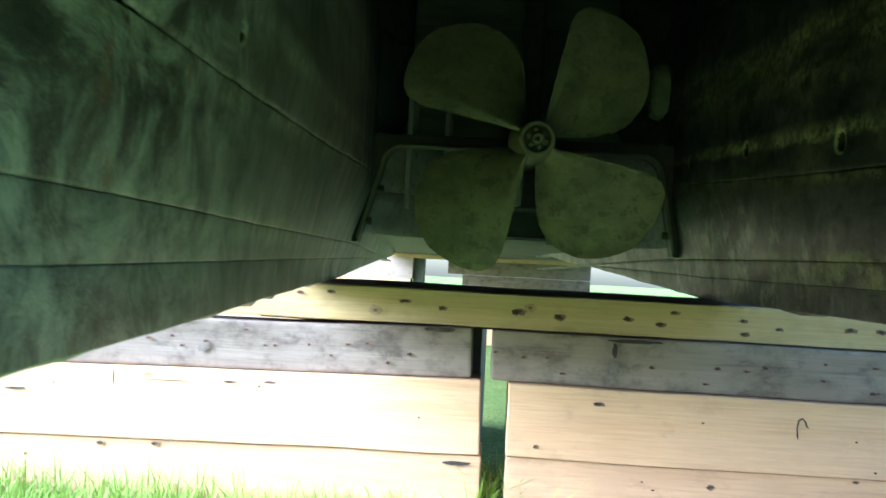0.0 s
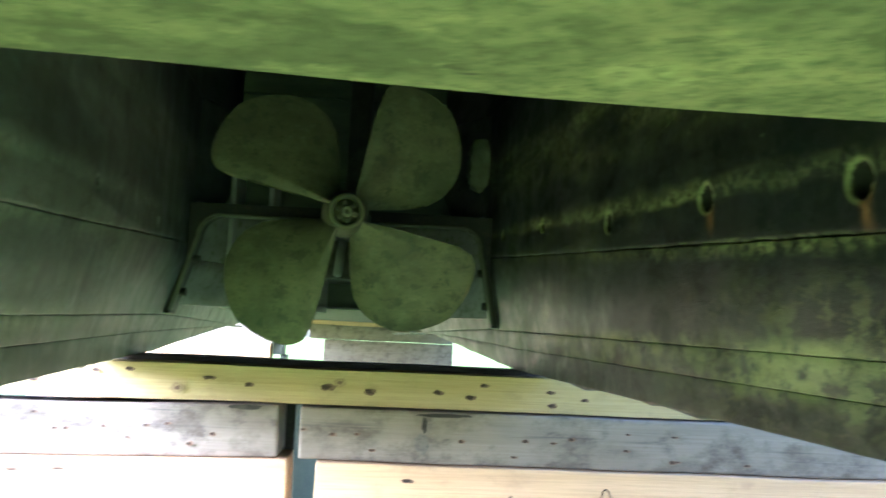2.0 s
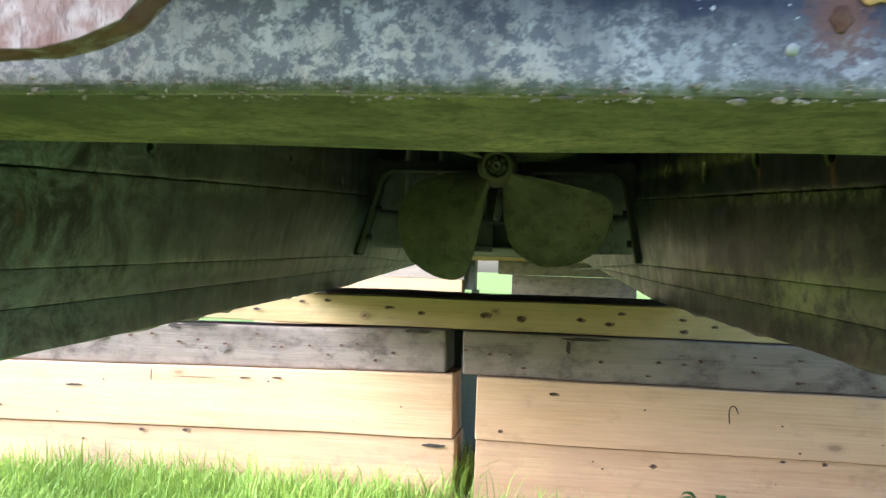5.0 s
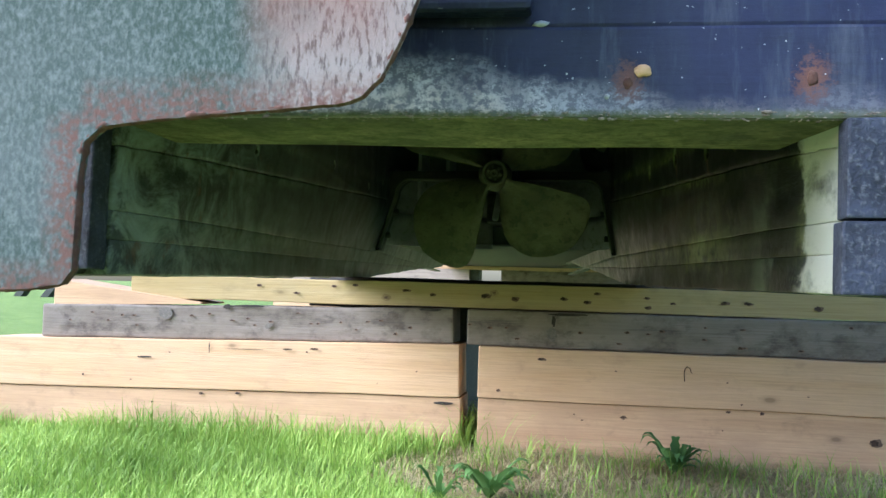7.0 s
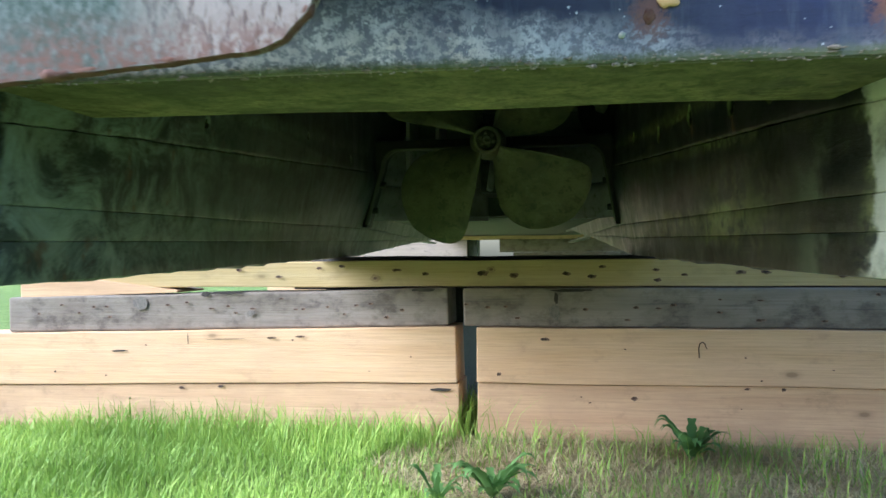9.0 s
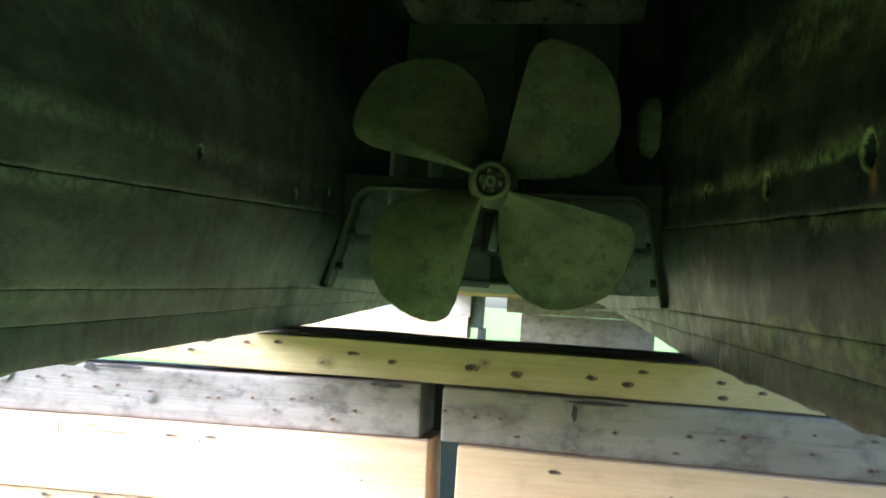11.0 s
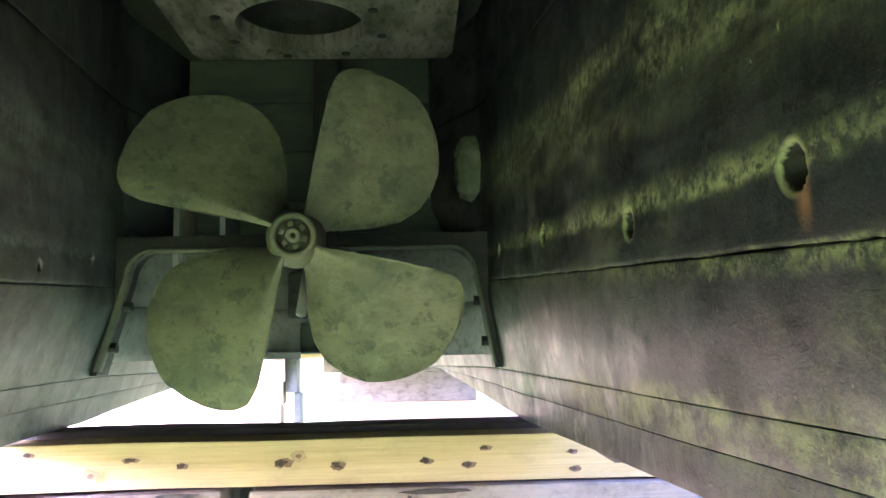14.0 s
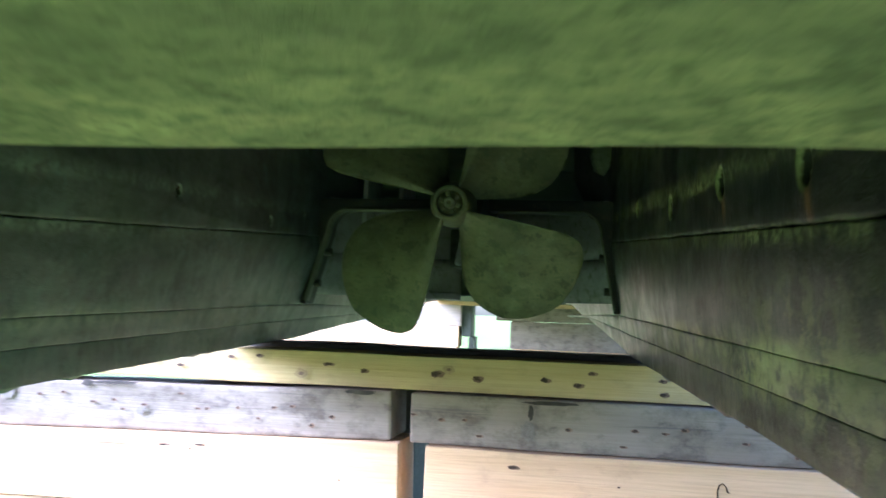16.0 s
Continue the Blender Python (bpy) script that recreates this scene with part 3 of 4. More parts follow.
def skin(side):
    """The outer planking of one side, from the bottom edge out and up."""
    ys = [0.19, 0.6, 1.2, 2.0, 2.8, 3.6, 4.5, 6.0, 8.0, 10.5]
    verts, faces = [], []
    for y in ys:
        xi = wall_x(side, y, 0.62)
        k = keel_z(y, side)
        pts = [(xi + side * 0.004, k + 0.03), (xi + side * 0.03, k), (xi + side * 0.085, k - 0.004), (xi + side * 0.125, k + 0.09), (xi + side * 0.30, k + 0.36), (xi + side * 0.36, 1.9)]
        verts += [(px, y, pz) for px, pz in pts]
    m = 6
    for j in range(len(ys) - 1):
        for i in range(m - 1):
            q = (j * m + i, (j + 1) * m + i, (j + 1) * m + i + 1, j * m + i + 1)
            faces.append(q)
    return mesh_of("side_planking", verts, faces, DARKWOOD)


for side in (-1, 1):
    ob = part("side_planking", skin(side), hull)


def bottom_grid(name, y0, y1, ny, z_of, mat, inset=0.0, nx=10):
    verts, faces = [], []
    for j in range(ny + 1):
        y = y0 + (y1 - y0) * j / ny
        for i in range(nx + 1):
            u = i / nx
            z = z_of(y, u)
            xl, xr = wall_x(-1, y, z) - 0.03, wall_x(1, y, z) + 0.03
            verts.append((xl + (xr - xl) * u, y, z))
    m = nx + 1
    for j in range(ny):
        for i in range(nx):
            faces.append((j * m + i, (j + 1) * m + i, (j + 1) * m + i + 1, j * m + i + 1))
    return mesh_of(name, verts, faces, mat)


# forward bottom beyond the tunnel
part("bottom_planking", bottom_grid("bottom_planking", 2.9, 10.5, 20, lambda y, u: 0.787 + 0.011 * (y - 3), BLACK), hull)
part("hull_floor", from_bm("hull_floor", box_bm(-0.9, 1.1, 3.05, 10.5, 0.86, 0.90, 0.004), DARKWOOD), hull)
# end of the tunnel, in horizontal boards
zz = 0.782
while zz < CEIL:
    part("end_board", from_bm("end_board", box_bm(-0.45, 0.75, 2.98, 3.05, zz, zz + 0.146, 0.003), PALEBOARD if 0.85 < zz < 1.05 else GREENPLANK), hull)
    zz += 0.149
part("stern_post", from_bm("stern_post", box_bm(0.165, 0.24, 2.86, 2.99, 0.87, CEIL, 0.012), DARKWOOD), hull)

# pale strips stand for battens and the slots of light between them
for bx, bz0, bz1 in ((-0.200, 0.86, 1.235), (-0.076, 1.0, 1.18)):
    part("batten", from_bm("batten", box_bm(bx, bx + 0.016, 2.79, 2.979, bz0, bz1, 0.003), ALLOY), hull, "thin pale strip ahead of the shaft bracket")
# lintel and transom
LT = Matrix.Translation((0.50, 0.3, 0.7925)) @ Matrix.Rotation(radians(2.5), 4, "Z") @ Matrix.Rotation(radians(0.15), 4, "Y") @ Matrix.Translation((-0.50, -0.3, -0.793))
lb = box_bm(-0.30, 1.02, 0.181, 0.41, 0.793, 0.896, 0.018, 60, 0.006, seg=3)
bmesh.ops.transform(lb, matrix=LT, verts=lb.verts[:])
part("lintel", from_bm("lintel", lb, MOSS), hull, "moss-green underside of the stern beam")
TR = Matrix.Translation((0.56, 0.185, 0)) @ Matrix.Rotation(radians(2.5), 4, "Z") @ Matrix.Translation((-0.56, -0.185, 0))


def transom_mat():
    """Black-blue paint, chalky and flaked to white near the lower edge."""
    k = Mat("transom_paint")
    sep = k.node("ShaderNodeSeparateXYZ")
    k.link(k.co, sep.inputs[0])
    x, y, z = sep.outputs
    big = k.noise(k.mapped((1, 1, 1)), 5.0, 5.0, 0.6)
    run = k.noise(k.mapped((10.0, 10.0, 1.5)), 2.5, 5.0, 0.6)
    fl = k.noise(k.mapped((1.0, 1, 1.2)), 95.0, 8.0, 0.78)
    grain = k.noise(k.mapped((1.5, 6.0, 22.0)), 4.0, 4.0, 0.6)
    col = k.mix(k.ramp(big, [(0.35, 0.0), (0.65, 1.0)]), (0.008, 0.010, 0.034), (0.018, 0.021, 0.064))
    col = k.mix(k.math("MULTIPLY", k.ramp(run, [(0.5, 0.0), (0.7, 1.0)]), 0.4), col, (0.035, 0.043, 0.070))
    hi = k.math("ADD", k.math("ADD", z, k.math("MULTIPLY", k.math("SUBTRACT", big, 0.5), 0.16)), k.math("MULTIPLY", k.math("SUBTRACT", k.math("MINIMUM", x, 0.55), 0.42), 0.13))
    low = k.ramp(hi, [(0.785, 1.0), (0.812, 0.65), (0.838, 0.0)])
    left = k.ramp(x, [(0.46, 1.0), (0.66, 0.25)])
    amt = k.math("MULTIPLY", k.math("MULTIPLY", low, left), k.ramp(fl, [(0.46, 0.0), (0.54, 1.0)]))
    amt = k.math("MULTIPLY", amt, k.ramp(k.noise(k.mapped((3.0, 3.0, 1.0)), 7.0, 5.0, 0.65), [(0.36, 0.25), (0.64, 0.9)]))
    col = k.mix(k.math("MULTIPLY", k.math("MULTIPLY", low, left), 0.7), col, (0.36, 0.35, 0.38))
    pale = k.mix(k.ramp(big, [(0.4, 0.0), (0.6, 1.0)]), (0.74, 0.72, 0.75), (0.72, 0.58, 0.47))
    col = k.mix(k.math("MULTIPLY", amt, 1.2), col, pale)
    for rx, rz, rw in ((0.588, 0.830, 0.020), (0.795, 0.833, 0.024)):
        ex, ez = k.math("SUBTRACT", x, rx), k.math("SUBTRACT", z, rz)
        rd = k.math("ADD", k.math("SQRT", k.math("ADD", k.math("MULTIPLY", ex, ex), k.math("MULTIPLY", k.math("MULTIPLY", ez, ez), 0.6))), k.math("MULTIPLY", k.math("SUBTRACT", fl, 0.5), 0.10))
        col = k.mix(k.math("MULTIPLY", k.ramp(rd, [(rw * 0.45, 1.0), (rw, 0.0)]), k.ramp(fl, [(0.36, 0.35), (0.55, 1.0)])), col, (0.17, 0.07, 0.04))
    rim = k.ramp(k.math("ADD", z, k.math("MULTIPLY", k.math("SUBTRACT", fl, 0.5), 0.02)), [(0.792, 1.0), (0.798, 0.0)])
    col = k.mix(k.math("MULTIPLY", rim, k.ramp(fl, [(0.40, 1.0), (0.62, 0.9)])), col, k.mix(fl, (0.04, 0.045, 0.022), (0.15, 0.16, 0.07)))
    chalk = k.noise(k.mapped((16.0, 16.0, 2.2), shift=(3, 1, 2)), 2.2, 6.0, 0.7)
    col = k.mix(k.math("MULTIPLY", k.ramp(chalk, [(0.52, 0.0), (0.70, 1.0)]), 0.5), col, (0.10, 0.11, 0.14))
    dots = k.noise(k.mapped((1, 1, 1.4), shift=(6, 6, 6)), 130.0, 2.0, 0.5)
    col = k.mix(k.ramp(dots, [(0.735, 0.0), (0.75, 1.0)]), col, (0.50, 0.50, 0.52))
    k.bump(k.math("ADD", k.math("MULTIPLY", fl, 0.6), k.math("MULTIPLY", grain, 0.6)), 0.4, 0.004)
    return k.done(col, k.ramp(fl, [(0.35, 0.28), (0.65, 0.6)]), spec=0.5)


TRANSOM = transom_mat()


def stern(name, bm, mat, label=""):
    bmesh.ops.transform(bm, matrix=TR, verts=bm.verts[:])
    return part(name, from_bm(name, bm, mat, name in ("bolt_plug", "paint_chip")), hull, label)


stern("transom_plank", box_bm(-0.5, 1.35, 0.165, 0.178, 0.7875, 0.897, 0.004, 60, 0.003), TRANSOM, "black-blue plank flaked white along its lower edge")
stern("transom_plank", box_bm(-0.5, 1.35, 0.1765, 0.203, 0.8972, 1.16, 0.006), TRANSOM)
stern("transom_plank", box_bm(-0.5, 1.35, 0.172, 0.203, 1.163, 1.9, 0.006), TRANSOM)
stern("transom_block", box_bm(0.05, 0.475, 0.135, 0.173, 0.908, 1.3, 0.008), TRANSOM)


def blob(c, r, seed, sub=2):
    bm = bmesh.new()
    bmesh.ops.create_icosphere(bm, subdivisions=sub, radius=1.0)
    for v in bm.verts:
        q = v.co.copy()
        v.co = Vector(c) + Vector((q.x * r[0], q.y * r[1], q.z * r[2])) * (1 + 0.35 * noise.noise(q * 1.7 + Vector((seed, 0, 0))))
    return bm


AMBER = simple_mat("bright_orange_lichen", (0.62, 0.36, 0.16), (0.70, 0.45, 0.24), 60.0, (0.7, 0.9))
CRUST = simple_mat("gritty_crust", (0.11, 0.085, 0.06), (0.36, 0.30, 0.24), 40.0, (0.8, 0.95), 0.6, 0.004, c=(0.09, 0.08, 0.05))
stern("bolt_plug", blob((0.604, 0.1645, 0.842), (0.011, 0.003, 0.007), 3, 3), AMBER, "bright orange lichen on a bolt plug")
stern("bolt_plug", blob((0.588, 0.1655, 0.828), (0.005, 0.0008, 0.007), 5, 3), RUST, "rusted bolt plug")
stern("bolt_plug", blob((0.795, 0.1650, 0.833), (0.006, 0.0010, 0.009), 9, 3), RUST, "rusted bolt plug")
stern("paint_chip", blob((0.564, 0.166, 0.812), (0.004, 0.002, 0.004), 2, 1), ALLOY, "white paint chip")
stern("paint_chip", blob((0.485, 0.168, 0.900), (0.010, 0.004, 0.004), 4, 1), ALLOY, "white paint chip")
rr = random.Random(8)
bm = bmesh.new()
for i in range(900):
    x = rr.uniform(-0.3, 1.0)
    s = rr.uniform(0.0004, 0.0012) * (2.4 if rr.random() < 0.05 else 1.0)
    m = Matrix.Translation((x, rr.uniform(0.160, 0.172), 0.7875 + rr.uniform(-0.004, 0.006))) @ Matrix.Diagonal((s * rr.uniform(1, 3.0), s, s * rr.uniform(0.6, 1.0), 1)) @ Matrix.Rotation(rr.uniform(0, 3), 4, "X")
    bmesh.ops.create_icosphere(bm, subdivisions=1, radius=1.0, matrix=m)
bmesh.ops.transform(bm, matrix=TR, verts=bm.verts[:])
tagged(part("grit", from_bm("grit", bm, CRUST), hull, "gritty crust along the lower edge"), kind="stuff")
part("transom_edge", from_bm("transom_edge", box_bm(0.826, 1.0, 0.16, 0.2, 0.675, 0.788, 0.003, 12, 0.006), ROUGHPAINT), hull, "flaked blue-grey planking end")
part("transom_edge", from_bm("transom_edge", box_bm(0.822, 0.905, 0.16, 0.2, 0.588, 0.672, 0.003, 12, 0.006), ROUGHPAINT), hull, "flaked blue-grey planking end")
part("transom_edge", from_bm("transom_edge", box_bm(-0.25, -0.086, 0.16, 0.2, 0.59, 0.788, 0.003, 12, 0.006), ROUGHPAINT), hull, "flaked blue-grey planking end")


# hatch plate with a round hole, under the roof
def ring_plate(name, x0, x1, y0, y1, z, thick, cx, cy, r, mat, n=48):
    """A flat plate with one round hole right through it."""
    verts, faces = [], []
    for zl in (z, z + thick):
        for i in range(n):
            a = 2 * math.pi * i / n
            c, s = math.cos(a), math.sin(a)
            verts.append((cx + r * c, cy + r * s, zl))
        for i in range(n):
            a = 2 * math.pi * i / n
            c, s = math.cos(a), math.sin(a)
            t = min(((x1 if c > 0 else x0) - cx) / c if abs(c) > 1e-6 else 9, ((y1 if s > 0 else y0) - cy) / s if abs(s) > 1e-6 else 9)
            verts.append((cx + t * c, cy + t * s, zl))
    for i in range(n):
        j = (i + 1) % n
        faces.append((i, j, n + j, n + i))
        faces.append((2 * n + i, 3 * n + i, 3 * n + j, 2 * n + j))
        faces.append((i, 2 * n + i, 2 * n + j, j))
        faces.append((n + i, n + j, 3 * n + j, 3 * n + i))
    return mesh_of(name, verts, faces, mat, smooth=False)


part("tunnel_roof", ring_plate("tunnel_roof", -0.6, 1.1, 0.19, 3.2, CEIL, 0.05, 0.165, 2.615, 0.18, DARKWOOD, 64), hull)
tv, tf = [], []
for zl in (CEIL + 0.03, CEIL + 0.45):
    for i in range(32):
        a = 2 * math.pi * i / 32
        tv.append((0.165 + 0.182 * math.cos(a), 2.615 + 0.182 * math.sin(a), zl))
tf = [(i, (i + 1) % 32, 32 + (i + 1) % 32, 32 + i) for i in range(32)] + [tuple(range(32, 64))]
part("hatch_trunk", mesh_of("hatch_trunk", tv, tf, BLACK), hull)
hatch = thing("hatch_plate", "scraped wooden hatch plate with a round hole under the tunnel roof", "hatch")
part("plate", ring_plate("plate", -0.16, 0.565, 2.25, 2.85, CEIL - 0.045, 0.045, 0.165, 2.615, 0.165, PLATE), hatch)
for a in range(8):
    ang = a * math.pi / 4 + 0.3
    c = Vector((0.165 + 0.215 * math.cos(ang), 2.615 + 0.215 * math.sin(ang), CEIL - 0.047))
    part("bolt_hole", from_bm("bolt_hole", tube_bm(c, c + Vector((0, 0, 0.004)), 0.013, seg=14), BLACK), hatch)


# ---- propeller ----
HUB = Vector((0.199, 2.274, 1.015))


def blade_mesh():
    """One blade about the +x radius in the plane y = 0, pitched, with a rounded edge."""
    R = 0.398
    nr, na = 30, 36
    half_up = [(0.05, 22), (0.10, 27), (0.16, 29.5), (0.24, 30.5), (0.31, 30.5), (0.35, 29), (0.374, 25), (0.388, 18), (0.396, 9), (0.398, 3)]
    half_dn = [(0.05, 30), (0.10, 36), (0.16, 38), (0.22, 37), (0.27, 33), (0.31, 27), (0.345, 20), (0.372, 11), (0.390, 3), (0.398, -2)]

    def span(tab, r):
        for (r0, a0), (r1, a1) in zip(tab, tab[1:]):
            if r <= r1:
                return a0 + (a1 - a0) * (r - r0) / (r1 - r0)
        return tab[-1][1]

    verts, faces = [], []
    for face in (0, 1):
        for i in range(nr + 1):
            r = 0.045 + (R - 0.045) * (1 - (1 - i / nr) ** 1.4)
            up, dn = span(half_up, r), -span(half_dn, r)
            for j in range(na + 1):
                u = j / na
                th = radians(dn + (up - dn) * u)
                pitch = 0.105 * th
                t = (0.016 * (1 - r / R) + 0.005) * (1 - abs(2 * u - 1) ** 3) * (1 - (i / nr) ** 6)
                t += 0.018 * max(0.0, 1 - (r - 0.045) / 0.05) ** 2
                if face == 0:
                    t += 0.0075 * (1.0 - 0.6 * (r / R) ** 2) * ((u / 0.86) ** 3 if u < 0.86 else (1 - u) / 0.14)
                y = -pitch + (-t if face == 0 else t) + 0.02 * (r / R) ** 2
                y += 0.0012 * noise.noise(Vector((r * 18, th * 5, face)))
                verts.append((r * math.cos(th), y, r * math.sin(th)))
    m = na + 1
    s = (nr + 1) * m
    for i in range(nr):
        for j in range(na):
            a = i * m + j
            faces.append((a, a + m, a + m + 1, a + 1))
            b = s + a
            faces.append((b, b + 1, b + m + 1, b + m))
    for i in range(nr):
        for j in (0, na):
            a = i * m + j
            q = (a, s + a, s + a + m, a + m)
            faces.append(q if j == 0 else q[::-1])
    for j in range(na):
        a = nr * m + j
        faces.append((a, s + a, s + a + 1, a + 1))
    return mesh_of("blade", verts, faces, BLADE)


prop = thing("propeller", "four-bladed bronze propeller coated in green algae", "propeller", at=HUB)
prop.rotation_euler = (radians(5), 0, radians(4.9))
bl_me = blade_mesh()
for k in range(4):
    b = part("blade", bl_me, prop)
    b.rotation_euler = (0, radians(44 - 90 * k), 0)


def lathe(name, prof, mat, seg=40):
    """Turned about the y axis: prof is a row of (radius, y)."""
    verts, faces = [], []
    for r, y in prof:
        for i in range(seg):
            a = 2 * math.pi * i / seg
            verts.append((r * math.cos(a), y, r * math.sin(a)))
    for j in range(len(prof) - 1):
        for i in range(seg):
            k = (i + 1) % seg
            faces.append((j * seg + i, j * seg + k, (j + 1) * seg + k, (j + 1) * seg + i))
    return mesh_of(name, verts, faces, mat)


part("hub", lathe("hub", [(0.033, -0.060), (0.035, -0.082), (0.037, -0.086), (0.044, -0.086), (0.047, -0.081), (0.050, -0.055), (0.060, 0.0), (0.064, 0.05), (0.060, 0.10), (0.0, 0.11)], BLADE), prop)
part("nut", lathe("nut", [(0.0, -0.058), (0.0335, -0.058), (0.0335, -0.05), (0.0, -0.05)], BLADE), prop)
part("shaft_end", lathe("shaft_end", [(0.004, -0.085), (0.005, -0.094), (0.012, -0.096), (0.015, -0.092), (0.015, -0.05)], BRACKET, 24), prop)
for k in range(6):
    a = 2 * math.pi * k / 6 + 0.3
    bm = box_bm(0.018, 0.029, -0.076, -0.05, -0.006, 0.006, 0.002)
    bmesh.ops.rotate(bm, verts=bm.verts[:], cent=(0, 0, 0), matrix=Matrix.Rotation(a, 3, "Y"))
    part("nut_lug", from_bm("nut_lug", bm, BLADE), prop)
part("shaft", from_bm("shaft", tube_bm((0, 0.1, 0), (0, 0.75, 0.0), 0.026), IRON), prop)


# ---- shaft bracket: a flat frame across the tunnel ----
def bracket_half(side):
    """Arm and leg of the bracket on one side, with a rounded inner corner."""
    hx, hz = HUB.x, 1.045
    out = wall_x(side, 2.6, 1.05) + side * 0.006
    out_low = wall_x(side, 2.6, 0.75) + side * 0.01
    up = [(hx + side * 0.04, 1.070), (out, 1.068)]
    low = [(out_low, 0.735), (out_low - side * 0.022, 0.735)]
    rad = 0.07
    inner_x = out - side * 0.034
    cxx, czz = inner_x - side * rad, 1.036 - rad
    arc = [(cxx + side * rad * math.cos(radians(a)), czz + rad * math.sin(radians(a))) for a in range(0, 91, 10)]
    poly = up + low + arc + [(hx + side * 0.04, 1.036)]
    n = len(poly)
    verts = [(x, 2.575, z) for x, z in poly] + [(x, 2.66, z) for x, z in poly]
    bm = bmesh.new()
    vs = [bm.verts.new(v) for v in verts]
    bm.faces.new(vs[:n])
    bm.faces.new(list(reversed(vs[n:])))
    for i in range(n):
        j = (i + 1) % n
        bm.faces.new((vs[i], vs[n + i], vs[n + j], vs[j]))
    bmesh.ops.bevel(bm, geom=[e for e in bm.edges if abs(e.verts[0].co.y - e.verts[1].co.y) < 1e-5 and e.verts[0].co.y < 2.6], offset=0.006, segments=2, affect="EDGES")
    return from_bm("arm", bm, IRON)


def bracket_flange(side):
    """The pale rounded lip along the inside of an arm and its leg."""
    out = wall_x(side, 2.6, 1.05) + side * 0.006
    rad = 0.07
    ix = out - side * 0.034
    cxx, czz = ix - side * rad, 1.036 - rad
    path = [(HUB.x + side * 0.09, 1.034), (cxx, 1.034)] + [(cxx + side * rad * math.cos(radians(a)), czz + rad * math.sin(radians(a))) for a in range(80, -1, -10)]
    lx = wall_x(side, 2.6, 0.75) + side * 0.01 - side * 0.022
    path += [(ix + (lx - ix) * t, czz + (0.745 - czz) * t) for t in (0.3, 0.6, 1.0)]
    verts, faces, m = [], [], 6
    for i, (px, pz) in enumerate(path):
        a, b = path[max(0, i - 1)], path[min(len(path) - 1, i + 1)]
        t = Vector((b[0] - a[0], 0, b[1] - a[1])).normalized()
        nn = Vector((-t.z, 0, t.x))
        for j in range(m):
            g = 2 * math.pi * j / m
            verts.append(Vector((px, 2.59, pz)) + nn * 0.005 * math.cos(g) + Vector((0, 0.030 * math.sin(g), 0)))
    for i in range(len(path) - 1):
        for j in range(m):
            k = (j + 1) % m
            faces.append((i * m + j, i * m + k, (i + 1) * m + k, (i + 1) * m + j))
    return mesh_of("lip", verts, faces, BRACKET)


bracket = thing("shaft_bracket", "dark iron propeller shaft bracket bolted to the tunnel walls", "bracket")
for side in (-1, 1):
    arm = part("arm", bracket_half(side), bracket)
    part("lip", bracket_flange(side), arm)
    for z in (0.80, 0.90, 1.0):
        xx = wall_x(side, 2.6, z) - side * 0.004
        part("bolt", from_bm("bolt", tube_bm((xx, 2.61, z), (xx - side * 0.03, 2.61, z), 0.012, seg=8), IRON), bracket)
part("bearing", from_bm("bearing", tube_bm((HUB.x, 2.44, HUB.z + 0.03), (HUB.x, 2.75, HUB.z + 0.03), 0.062, seg=28, bevel=0.006), IRON), bracket)


def cheek(side, z0, z1, nu=22, nz=4):
    """Curved planking that closes the tunnel ahead of the bracket, from its wall round to the stern post."""
    verts, faces = [], []
    for back in (0, 1):
        for i in range(nu + 1):
            a = math.pi / 2 * i / nu
            for j in range(nz + 1):
                z = z0 + (z1 - z0) * j / nz
                ease = 0.004 if j in (0, nz) else 0.0
                xw, xc = wall_x(side, 2.67, z) - side * 0.004, HUB.x + side * 0.080
                x = xw + (xc - xw) * (1 - math.cos(a)) ** 0.85
                y = 2.67 + 0.28 * math.sin(a) + ease + 0.003 * noise.noise(Vector((x * 9, side * 4, z * 9)))
                verts.append((x + side * 0.02 * back * math.cos(a), y + 0.02 * back * math.sin(a), z))
    m, s = nz + 1, (nu + 1) * (nz + 1)
    for i in range(nu):
        for j in range(nz):
            a = i * m + j
            faces += [(a, a + m, a + m + 1, a + 1), (s + a, s + a + 1, s + a + m + 1, s + a + m)]
        for a in (i * m, i * m + nz):
            faces.append((a, s + a, s + a + m, a + m))
    for j in range(nz):
        for a in (j, nu * m + j):
            faces.append((a, a + 1, s + a + 1, s + a))
    bm = bmesh.new()
    bm.from_mesh(mesh_of("cheek_plank", verts, faces, PALEBOARD))
    return from_bm("cheek_plank", bm, PALEBOARD)


for side in (-1, 1):
    for z0, z1 in ((0.768, 0.906), (0.909, 1.09)):
        part("cheek_plank", cheek(side, z0, z1), hull, "grey-green curved plank end beside the stern post")

post = thing("stern_block", "grey wooden stern block with bolts behind the propeller", "block")
part("body", from_bm("body", box_bm(0.12, 0.26, 2.70, 2.98, 0.868, 0.99, 0.01), WALL), post)
part("bolt", from_bm("bolt", tube_bm((0.20, 2.70, 0.955), (0.20, 2.685, 0.955), 0.014, seg=6), BLACK), post)
part("bolt", from_bm("bolt", tube_bm((0.205, 2.70, 0.915), (0.205, 2.685, 0.915), 0.012, seg=6), BLACK), post)
pipe = thing("drain_pipe", "short pale metal pipe hanging behind the propeller", "pipe")
part("pipe", from_bm("pipe", tube_bm((0.175, 2.68, 0.99), (0.168, 2.60, 0.872), 0.013, seg=18, bevel=0.002), ALLOY, True), pipe)

